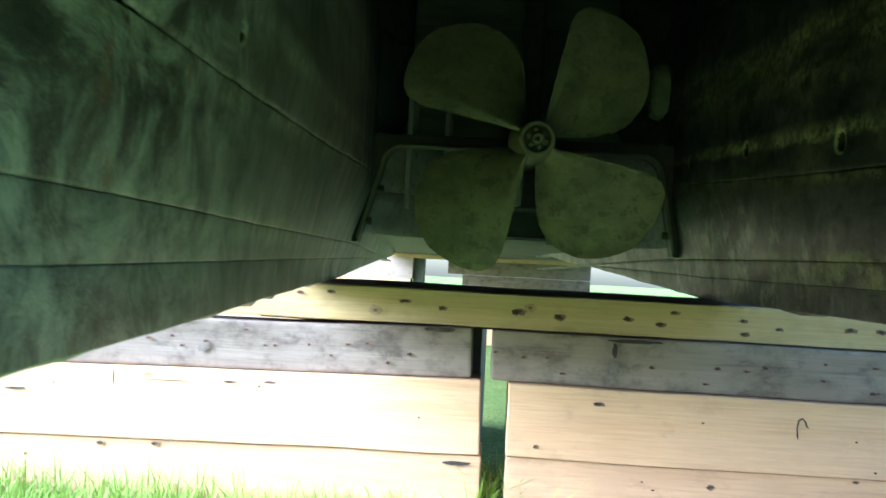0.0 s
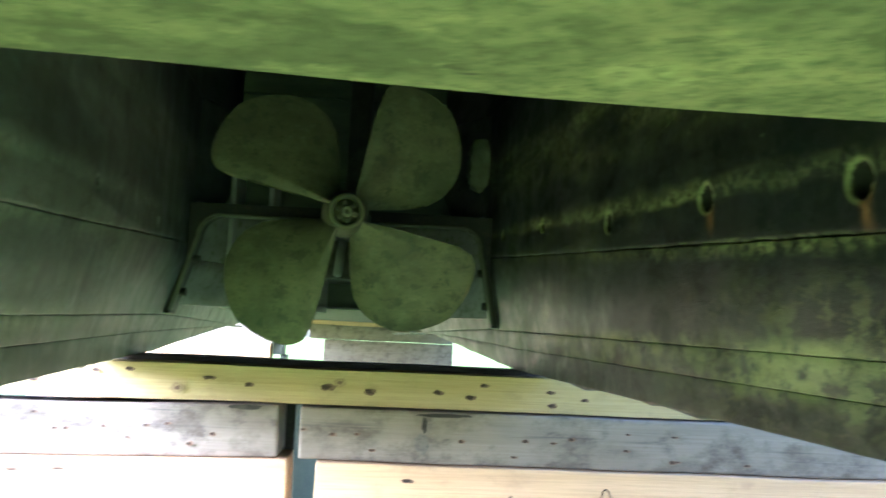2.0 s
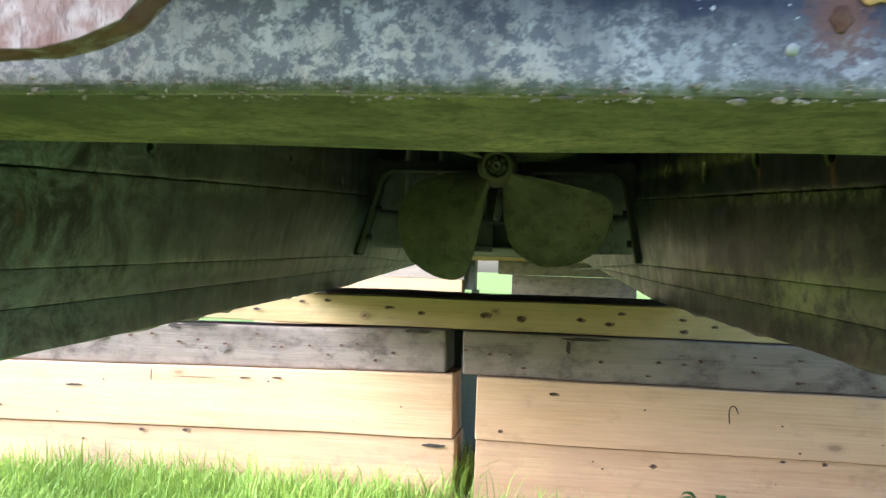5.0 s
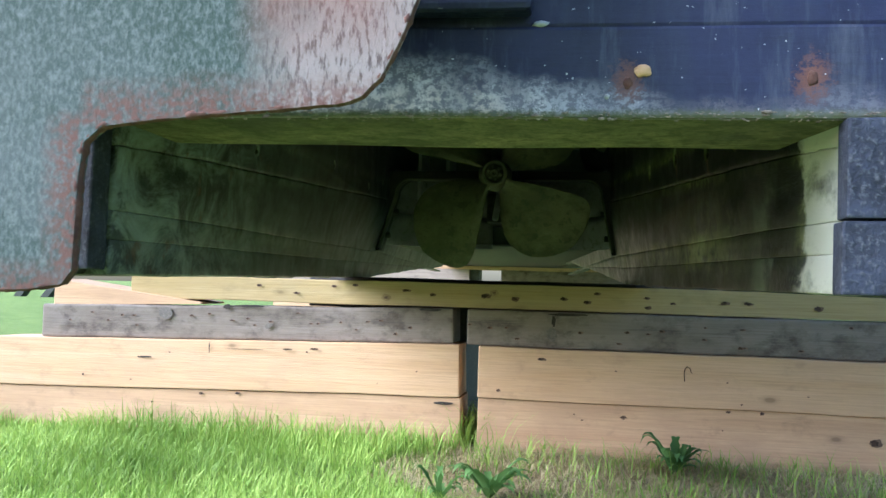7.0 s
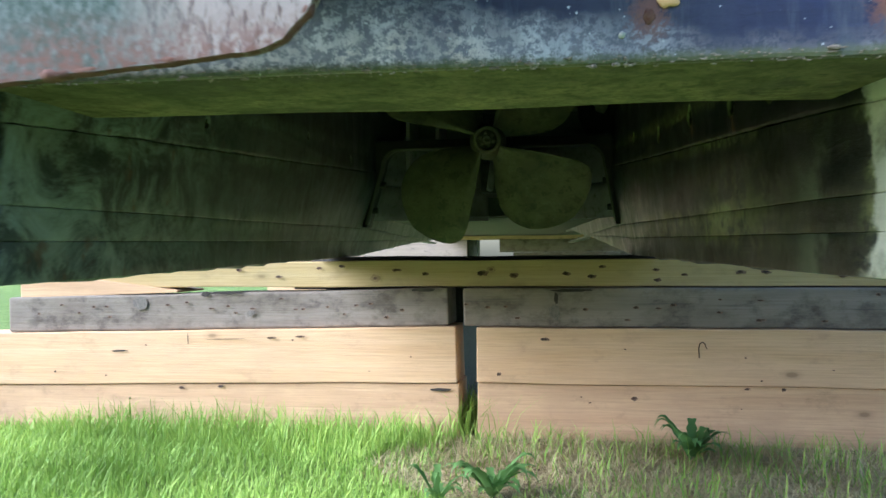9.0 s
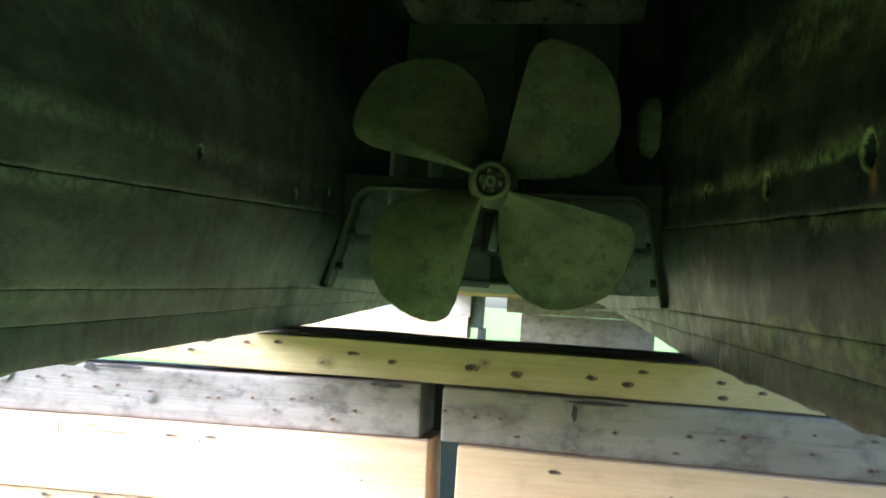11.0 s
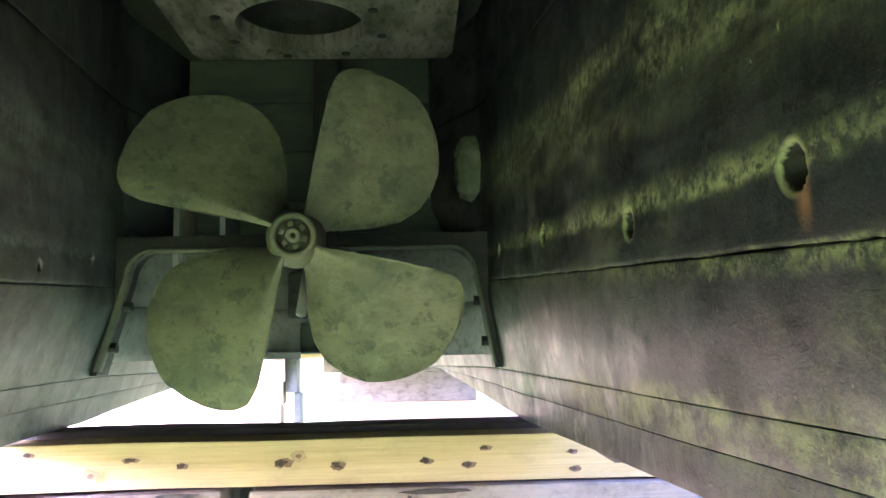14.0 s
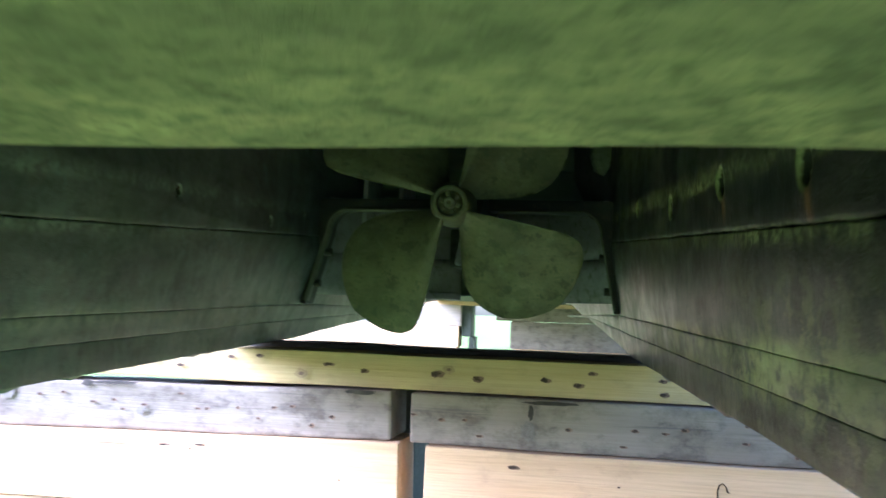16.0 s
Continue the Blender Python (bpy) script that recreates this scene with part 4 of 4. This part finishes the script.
anode = thing("zinc_anode", "crusted oval zinc anode fixed to the tunnel wall", "anode")
bm = bmesh.new()
bmesh.ops.create_uvsphere(bm, u_segments=48, v_segments=40, radius=1.0)
for v in bm.verts:
    c = v.co
    s = Vector([math.copysign(abs(q) ** 0.7, q) for q in c])
    v.co = Vector((wall_x(1, 2.66, 1.25) - 0.012 + s.x * 0.045, 2.70 + s.y * 0.055, 1.255 + s.z * 0.085)) + c * (0.006 * noise.noise(c * 5) + 0.003 * noise.noise(c * 14)) + Vector((-0.003 * math.sin(c.z * 22), 0, 0))
part("body", from_bm("body", bm, ANODE, True), anode)

# ---- rudder ----
RY = -0.07


LOWER = [(-0.45, 0.545), (-0.25, 0.548), (-0.08, 0.563), (0.0, 0.568), (0.035, 0.574), (0.0455, 0.588), (0.0465, 0.63), (0.0475, 0.68), (0.052, 0.715), (0.070, 0.731),
         (0.13, 0.738), (0.20, 0.743), (0.26, 0.747), (0.31, 0.751), (0.335, 0.758), (0.352, 0.775), (0.365, 0.80), (0.378, 0.83), (0.392, 0.87), (0.40, 0.92)]


def edge_points(step):
    pts = []
    for (xa, za), (xb, zb) in zip(LOWER, LOWER[1:]):
        n = max(1, int(math.hypot(xb - xa, zb - za) / step))
        pts += [(xa + (xb - xa) * i / n, za + (zb - za) * i / n) for i in range(n)]
    return pts + [LOWER[-1]]


def rudder_mesh():
    """A steel plate with a stepped lower edge, built in upright strips."""
    pts = [(x, z + 0.002 * noise.noise(Vector((x * 45, 0, z * 45)))) for x, z in edge_points(0.010)]
    verts, faces = [], []
    for x, z in pts:
        verts += [(x, RY - 0.006, z), (x, RY - 0.006, 1.30), (x, RY + 0.006, z), (x, RY + 0.006, 1.30)]
    for i in range(len(pts) - 1):
        a, b = 4 * i, 4 * i + 4
        faces += [(a, b, b + 1, a + 1), (a + 2, a + 3, b + 3, b + 2), (a, a + 2, b + 2, b), (a + 1, b + 1, b + 3, a + 3)]
    n = 4 * len(pts) - 4
    faces += [(0, 1, 3, 2), (n, n + 2, n + 3, n + 1)]
    return mesh_of("blade", verts, faces, rudder_mat(), smooth=False)


def rudder_mat():
    k = Mat("weathered_rudder_steel")
    sep = k.node("ShaderNodeSeparateXYZ")
    k.link(k.co, sep.inputs[0])
    x, y, z = sep.outputs
    streak = k.noise(k.mapped((95.0, 95.0, 52.0)), 2.4, 7.0, 0.76)
    cloud = k.noise(k.mapped((1, 1, 1)), 5.0, 5.0, 0.6)
    fine = k.noise(k.mapped((1, 1, 1)), 120.0, 4.0, 0.6)
    pits = k.noise(k.mapped((240.0, 240.0, 60.0)), 1.0, 4.0, 0.7)
    col = k.mix(k.ramp(cloud, [(0.38, 0.0), (0.62, 1.0)]), (0.024, 0.048, 0.034), (0.066, 0.085, 0.076))
    col = k.mix(k.ramp(streak, [(0.44, 0.0), (0.72, 0.9)]), col, (0.18, 0.205, 0.19))
    wx = k.math("ADD", x, k.math("MULTIPLY", k.math("SUBTRACT", cloud, 0.5), 0.25))
    bare = k.ramp(wx, [(0.20, 0.0), (0.27, 1.0)])
    warm = k.mix(k.ramp(pits, [(0.5, 0.0), (0.62, 1.0)]), (0.25, 0.215, 0.19), (0.09, 0.07, 0.06))
    col = k.mix(bare, col, warm)
    rust = k.math("MULTIPLY", k.ramp(k.math("ADD", z, k.math("MULTIPLY", cloud, 0.12)), [(0.84, 0.0), (0.95, 1.0)]), k.ramp(wx, [(0.17, 0.0), (0.23, 1.0), (0.33, 1.0), (0.40, 0.0)]))
    col = k.mix(k.math("MULTIPLY", rust, 0.9), col, (0.17, 0.065, 0.04))
    lean = k.ramp(k.math("ADD", wx, 0.5), [(0.28, 1.0), (0.42, 0.0)])
    col = k.mix(k.math("MULTIPLY", lean, 0.3), col, (0.27, 0.28, 0.30))
    edge = k.ramp(k.math("ADD", k.math("MULTIPLY", z, 1.0), k.math("MULTIPLY", k.math("SUBTRACT", cloud, 0.5), 0.05)), [(0.730, 0.0), (0.738, 1.0), (0.752, 0.9), (0.782, 0.0)])
    side_edge = k.ramp(k.math("ADD", x, k.math("MULTIPLY", k.math("SUBTRACT", cloud, 0.5), 0.04)), [(0.008, 0.0), (0.032, 0.9), (0.048, 1.0), (0.050, 0.0)])
    foot = k.ramp(k.math("ADD", z, k.math("MULTIPLY", k.math("SUBTRACT", cloud, 0.5), 0.05)), [(0.570, 1.0), (0.600, 0.0)])
    right = k.ramp(x, [(0.045, 0.0), (0.052, 1.0)])
    under = k.ramp(z, [(0.735, 1.0), (0.750, 0.0)])
    worn = k.math("MAXIMUM", k.math("MULTIPLY", edge, right), k.math("MAXIMUM", k.math("MULTIPLY", side_edge, under), foot))
    col = k.mix(k.math("MULTIPLY", worn, k.ramp(fine, [(0.38, 0.15), (0.58, 1.0)])), col, (0.11, 0.05, 0.033))
    k.bump(k.math("ADD", streak, k.math("MULTIPLY", fine, 0.4)), 0.6, 0.003)
    return k.done(col, 0.75, spec=0.3)


def rim_mesh():
    """The corroded bead along the lower edge of the plate."""
    pts = edge_points(0.004)
    verts, faces, m = [], [], 8
    for i, (px, pz) in enumerate(pts):
        a, b = pts[max(0, i - 1)], pts[min(len(pts) - 1, i + 1)]
        t = Vector((b[0] - a[0], 0, b[1] - a[1])).normalized()
        nn = Vector((-t.z, 0, t.x))
        q = Vector((px, 0, pz))
        r = 0.0034 + 0.0018 * noise.noise(q * 90) + 0.0016 * noise.noise(q * 260)
        for j in range(m):
            g = 2 * math.pi * j / m
            verts.append(Vector((px, RY, pz)) + nn * (r * math.cos(g) + 0.002) + Vector((0, 1, 0)) * (r * 1.7 * math.sin(g)))
    for i in range(len(pts) - 1):
        for j in range(m):
            k = (j + 1) % m
            faces.append((i * m + j, i * m + k, (i + 1) * m + k, (i + 1) * m + j))
    return mesh_of("rim", verts, faces, RUST)


rudder = thing("rudder", "weathered grey-green steel rudder plate with rusty edges", "rudder")
part("blade", rudder_mesh(), rudder)
part("rim", rim_mesh(), rudder, "rust-eaten lower rim")
part("pintle", from_bm("pintle", box_bm(0.27, 0.39, RY, 0.19, 1.14, 1.20, 0.008), RUST), rudder)

# ---- timber blocks ----
def timber(label, x0, x1, y0, y1, z0, z1, mat, tilt=0.0, pivot=None, group="timber blocks under the stern", holes=(), knots=(), chips=(), bevel=0.008, wob=0.004):
    ob = thing("timber", label, "timber", group)
    body = part("body", from_bm("body", box_bm(x0, x1, y0, y1, z0, z1, bevel if mat is GREY else min(bevel, 0.004), max(4, int((x1 - x0) / 0.12)), wob), mat), ob)
    def mark(name, hx, hz, w, h, lift, mat, seed, rag):
        """A ragged flat mark on the front face."""
        n = 17
        vs = [(hx + w * q * math.cos(a), y0 - lift, hz + h * q * math.sin(a)) for a, q in ((2 * math.pi * k / n, 0.8 + rag * noise.noise(Vector((hx * 31 + k * 2.3, hz * 17, seed))) * (1.0 if k % 2 else 0.4)) for k in range(n))]
        part(name, mesh_of(name, vs + [(hx, y0 - lift - 0.0005, hz)], [(k, (k + 1) % n, n) for k in range(n)], mat), ob)

    for i, (hx, hz, w, h) in enumerate(holes):
        mark("rust_stain", hx + 0.2 * w, hz - 0.1 * h, w * 1.15, h * 1.1, 0.0066, STAIN, i + 40, 0.6)
        mark("nail_hole", hx, hz, w * 0.72, h * 0.75, 0.0072, NAIL, i, 0.9)
    for i, (hx, hz, w, h) in enumerate(knots):
        mark("knot", hx, hz, w, h, 0.0064, KNOT if mat is YELLOW else GREYKNOT, i, 0.4)
        mark("knot_heart", hx, hz, w * 0.4, h * 0.4, 0.0070, STAIN if mat is YELLOW else GREYKNOT, i + 9, 0.6)
    # notches and scratches as flat patches, the shade of their hollows in the colour
    for i, (hx, hz, w, h) in enumerate(chips):
        mark("broken_edge", hx, hz, w, h, 0.0068, CHIP, i, 0.5)
    if tilt:
        ob.matrix_world = Matrix.Translation(pivot) @ Matrix.Rotation(radians(tilt), 4, "Y") @ Matrix.Translation(-Vector(pivot))
    return ob


rng = random.Random(3)


def scatter(n, x0, x1, z0, z1, w=0.007, h=0.004):
    return [(rng.uniform(x0, x1), rng.uniform(z0, z1), rng.uniform(0.5, 1.3) * w, rng.uniform(0.6, 1.2) * h) for _ in range(n)]


timber("pale sawn timber lying in the grass", 0.165, 2.7, 2.205, 2.41, 0.0, 0.193, PINK, holes=[(0.678, 0.151, 0.012, 0.007), (1.50, 0.11, 0.022, 0.016), (1.03, 0.188, 0.010, 0.004), (1.14, 0.188, 0.008, 0.006)] + scatter(3, 0.2, 1.5, 0.12, 0.18, 0.004, 0.003))
timber("pale sawn timber stacked on another", 0.163, 2.7, 2.195, 2.40, 0.195, 0.377, PALE, holes=[(0.39, 0.342, 0.017, 0.006), (0.239, 0.225, 0.008, 0.006), (0.651, 0.311, 0.004, 0.003)] + scatter(3, 0.2, 1.5, 0.21, 0.3, 0.004, 0.003))
timber("pale sunlit timber lying in the grass", -1.79, 0.10, 2.208, 2.41, -0.02, 0.189, PINK, -1.2, (0.1, 2.2, 0.19), holes=[(-0.90, 0.178, 0.012, 0.006), (-0.753, 0.182, 0.013, 0.006), (-1.1, 0.14, 0.006, 0.004)], chips=[(0.04, 0.168, 0.045, 0.007)])
timber("pale sunlit timber with scratches stacked on another", -1.80, 0.095, 2.2, 2.40, 0.192, 0.380, PALE, -1.2, (0.1, 2.2, 0.19), holes=[(-0.557, 0.352, 0.020, 0.004), (-0.453, 0.355, 0.018, 0.004), (-1.39, 0.239, 0.005, 0.005)] + scatter(5, -1.7, 0.0, 0.22, 0.36, 0.004, 0.003),
       chips=[(-1.13, 0.312, 0.040, 0.004), (-0.866, 0.352, 0.0025, 0.026), (-0.72, 0.349, 0.085, 0.0015)])
def nails(spots, slope=0.0, px=0.0, w=0.009, h=0.0045):
    """Nail holes at the given x, z on a timber that slopes about px."""
    return [(x, z - slope * (x - px), rng.uniform(0.7, 1.3) * w, rng.uniform(0.7, 1.3) * h) for x, z in spots]


timber("weathered dark grey timber with nail holes and a burl", 0.116, 2.7, 2.222, 2.42, 0.379, 0.509, GREY, knots=[(0.425, 0.428, 0.024, 0.030)], chips=[(0.49, 0.502, 0.085, 0.007), (0.43, 0.475, 0.008, 0.026)],
       holes=nails([(0.127, 0.455), (0.26, 0.448), (0.20, 0.446), (0.524, 0.439), (0.688, 0.446), (0.76, 0.443), (0.807, 0.454), (0.30, 0.41), (0.66, 0.405), (0.95, 0.43)]) + scatter(6, 0.9, 1.5, 0.40, 0.49, 0.010, 0.005))
timber("weathered grey timber with nail holes and broken edge", -1.60, 0.066, 2.225, 2.42, 0.382, 0.511, GREY, -1.2, (0.1, 2.2, 0.38), knots=[(-1.064, 0.481, 0.036, 0.030), (-0.642, 0.437, 0.018, 0.014)],
       chips=[(-0.81, 0.508, 0.022, 0.012), (-0.73, 0.511, 0.09, 0.006), (-0.02, 0.506, 0.05, 0.008)],
       holes=nails([(-1.472, 0.417), (-1.378, 0.45), (-1.309, 0.421), (-1.25, 0.443), (-1.20, 0.444), (-1.187, 0.406), (-0.959, 0.451), (-0.884, 0.46), (-0.791, 0.438), (-0.728, 0.447), (-0.70, 0.423), (-0.636, 0.438), (-0.477, 0.436),
                    (-0.45, 0.437), (-0.36, 0.445), (-0.528, 0.474), (-0.257, 0.451), (-0.206, 0.457), (-0.095, 0.435), (-0.30, 0.42), (-0.15, 0.41)], 0.0209, 0.1))
YH = [(0.176, 0.560, 0.02, 0.011), (0.286, 0.553, 0.016, 0.010), (0.462, 0.557, 0.016, 0.008), (0.758, 0.535, 0.014, 0.007), (-0.318, 0.586, 0.013, 0.006), (-0.02, 0.559, 0.014, 0.007)]
YH += [(0.545, 0.548, 0.016, 0.008), (0.58, 0.58, 0.014, 0.006), (0.755, 0.569, 0.012, 0.006), (0.845, 0.553, 0.011, 0.006), (-0.12, 0.572, 0.018, 0.006), (-0.40, 0.58, 0.012, 0.006), (-0.7, 0.575, 0.012, 0.006), (-0.55, 0.55, 0.014, 0.006), (1.1, 0.56, 0.018, 0.007), (1.02, 0.56, 0.018, 0.007), (1.33, 0.55, 0.016, 0.01)]
timber("new yellow timber beam with rusty bolt holes", -1.235, 2.7, 2.25, 2.40, 0.513, 0.604, YELLOW, holes=YH, knots=[(-0.194, 0.543, 0.022, 0.016), (0.211, 0.572, 0.020, 0.014)], wob=0.003)
wedge = thing("timber_wedge", "reddish sawn timber wedge lying on the grey timber", "wedge")
bm = box_bm(-1.56, -0.93, 2.235, 2.45, 0.0, 0.105, 0.004, 8, 0.0)
for v in bm.verts:
    u = (v.co.x + 1.56) / 0.63
    v.co.z = 0.473 + 0.022 * u + v.co.z * (1.0 - 0.93 * u) + (0.0 if u > 0.02 else 0.001)
part("body", from_bm("body", bm, PINK), wedge)
pad = thing("bearing_pad", "black bearing pad on top of the yellow beam", "pad")
part("body", from_bm("body", box_bm(-0.55, 1.2, 2.405, 2.56, 0.50, 0.619, 0.006, 12, 0.003), BLACK), pad)

# blackish timber added behind the gap, standing for the shade seen through it
timber("dark timber added behind the gap for the shade under the boat", -0.16, 0.088, 2.43, 3.7, 0.0, 0.50, DARKWOOD, bevel=0.01)

# far blocks
FG = "timber blocks under the bow"
def far(label, x0, x1, z0, z1, mat, y0=8.1):
    timber(label, x0, x1, y0, y0 + 0.25, z0, z1, mat, group=FG)


far("pale timber of the far stack", -2.8, -0.70, 0.60, 0.80, FAR)
far("pale timber of the far stack", -2.9, -0.72, 0.40, 0.597, PALE)
far("grey timber of the far stack", -0.36, 1.0, 0.665, 0.80, GREY)
far("grey timber of the far stack", -0.22, 1.0, 0.40, 0.662, GREY)
far("pale timber of the far stack", -2.9, 2.2, 0.80, 0.838, PINK)
far("pale timber of the far stack", -2.9, -0.74, 0.0, 0.397, PALE)
far("pale timber of the far stack", -0.2, 2.4, 0.0, 0.397, PALE)

# added dark blocks: the shade on the pale timbers' ends, put into colour
far("dark block added for the shaded timber ends in the far stack", -0.697, -0.60, 0.50, 0.80, DARKWOOD, 8.14)
far("dark block added for the shaded timber ends in the far stack", -0.63, -0.575, 0.0, 0.497, DARKWOOD, 8.16)

# ---- grass ----
def grass(name, n, region, hmin, hmax, mat, seed, label, width=0.004):
    r = random.Random(seed)
    verts, faces = [], []
    for _ in range(n):
        x, y = r.uniform(region[0], region[1]), r.uniform(region[2], region[3])
        dry = math.hypot((x - 1.0) * 0.9, (y - 1.78) * 1.5) + 0.35 * noise.noise(Vector((x * 3, y * 3, 8)))
        if (mat is GRASS and dry < 0.95 and r.random() < 0.88) or (mat is STRAW and dry > 1.05):
            continue
        h = r.uniform(hmin, hmax) * (0.75 + 0.5 * noise.noise(Vector((x * 2.2, y * 2.2, 3))))
        a, ln = r.uniform(0, 2 * math.pi), r.uniform(0.05, 1.2) * h if mat is not STRAW else r.uniform(0.8, 3.0) * h
        w = width * r.uniform(0.6, 1.2)
        d, e = Vector((math.cos(a), math.sin(a), 0)), Vector((-math.sin(a), math.cos(a), 0))
        p = Vector((x, y, ground_z(x, y) - 0.004))
        mid, tip = p + d * ln * 0.35 + Vector((0, 0, h * 0.6)), p + d * ln + Vector((0, 0, h))
        k = len(verts)
        verts += [p - e * w / 2, p + e * w / 2, mid + e * w * 0.4, mid - e * w * 0.4, tip]
        faces += [(k, k + 1, k + 2, k + 3), (k + 3, k + 2, k + 4)]
    tagged(new(name, mesh_of(name, verts, faces, mat)), label, "grass", kind="stuff")


grass("grass", 50000, (-1.9, 2.0, 1.0, 2.2), 0.02, 0.10, GRASS, 1, "fresh green grass blades in front of the timbers", 0.0042)
grass("grass", 2000, (-1.9, 0.3, 1.9, 2.19), 0.09, 0.19, GRASS, 7, "tall grass blades along the foot of the timbers", 0.0042)
grass("grass", 900, (0.2, 2.0, 1.75, 2.19), 0.06, 0.15, GRASS, 9, "thin grass blades along the foot of the timbers", 0.0036)
grass("grass", 260, (0.075, 0.19, 2.2, 2.42), 0.10, 0.24, GRASS, 8, "grass growing in the gap between the timbers", 0.0045)
grass("grass", 14000, (-3.5, -1.5, 1.2, 7.0), 0.04, 0.11, GRASS, 2, "sunlit green grass beside the boat", 0.005)
grass("grass", 9000, (-1.8, 1.7, -1.2, 1.0), 0.04, 0.09, GRASS, 4, "green grass under the stern", 0.004)
grass("dry_grass", 27000, (-0.1, 2.0, 0.95, 2.18), 0.008, 0.05, STRAW, 5, "dry straw-coloured grass patch", 0.003)


def weed(x, y, seed, n=9, size=0.11):
    """A rosette of toothed leaves."""
    r = random.Random(seed)
    ob = thing("weed", "leafy green weed growing in the lawn", "weed", "weeds", at=(x, y, ground_z(x, y)))
    for i in range(n):
        a = 2 * math.pi * i / n + r.uniform(-0.6, 0.6)
        L, W = size * r.uniform(0.5, 1.4), size * r.uniform(0.08, 0.15)
        up = r.uniform(0.7, 1.5)
        d, e = Vector((math.cos(a), math.sin(a), 0)), Vector((-math.sin(a), math.cos(a), 0))
        verts, faces, m = [], [], 9
        for j in range(m + 1):
            t = j / m
            c = d * L * t * (1 - 0.25 * t * up) + Vector((0, 0, L * up * (t - 0.75 * t * t) * 1.5))
            w = W * math.sin(math.pi * min(1, 0.08 + 0.92 * t) ** 0.8) * (1.0 if j % 2 else 0.62)
            verts += [c + e * w + Vector((0, 0, w * 0.35)), c, c - e * w + Vector((0, 0, w * 0.35))]
        for j in range(m):
            b = j * 3
            faces += [(b, b + 1, b + 4, b + 3), (b + 1, b + 2, b + 5, b + 4)]
        part("leaf", mesh_of("leaf", verts, faces, WEED), ob)


weed(0.29, 1.52, 1, 24, 0.14)
weed(0.83, 1.96, 2, 24, 0.14)
weed(0.16, 1.46, 3, 16, 0.10)


bench = thing("garden_bench", "low dark bench standing far off on the lawn", "bench", at=(-15.6, 22.0, 0.0))
part("seat", from_bm("seat", box_bm(-0.5, 0.5, -0.18, 0.18, 0.40, 0.45, 0.008), DARKWOOD), bench)
for lx in (-0.55, 0.35):
    lb = box_bm(-0.10, 0.10, -0.14, 0.14, -0.30, 0.30, 0.006)
    bmesh.ops.rotate(lb, verts=lb.verts[:], cent=(0, 0, 0), matrix=Matrix.Rotation(radians(38), 3, "Y"))
    bmesh.ops.translate(lb, verts=lb.verts[:], vec=(lx, 0, 0.17))
    part("leg", from_bm("leg", lb, DARKWOOD), bench)


staple = thing("wire_staple", "bent rusty wire staple stuck in the pale timber", "staple")
cu = bpy.data.curves.new("wire", "CURVE")
cu.dimensions, cu.bevel_depth, cu.bevel_resolution = "3D", 0.0016, 3
sp = cu.splines.new("POLY")
pts = [(-0.008, -0.030), (-0.010, 0.0), (-0.006, 0.016), (0.002, 0.021), (0.010, 0.014), (0.013, 0.002), (0.017, 0.0)]
sp.points.add(len(pts) - 1)
for p, (a, b) in zip(sp.points, pts):
    p.co = (0.893 + a, 2.1925, 0.316 + b, 1)
cu.materials.append(NAIL)
wire = new("wire", cu)
wire.parent = staple
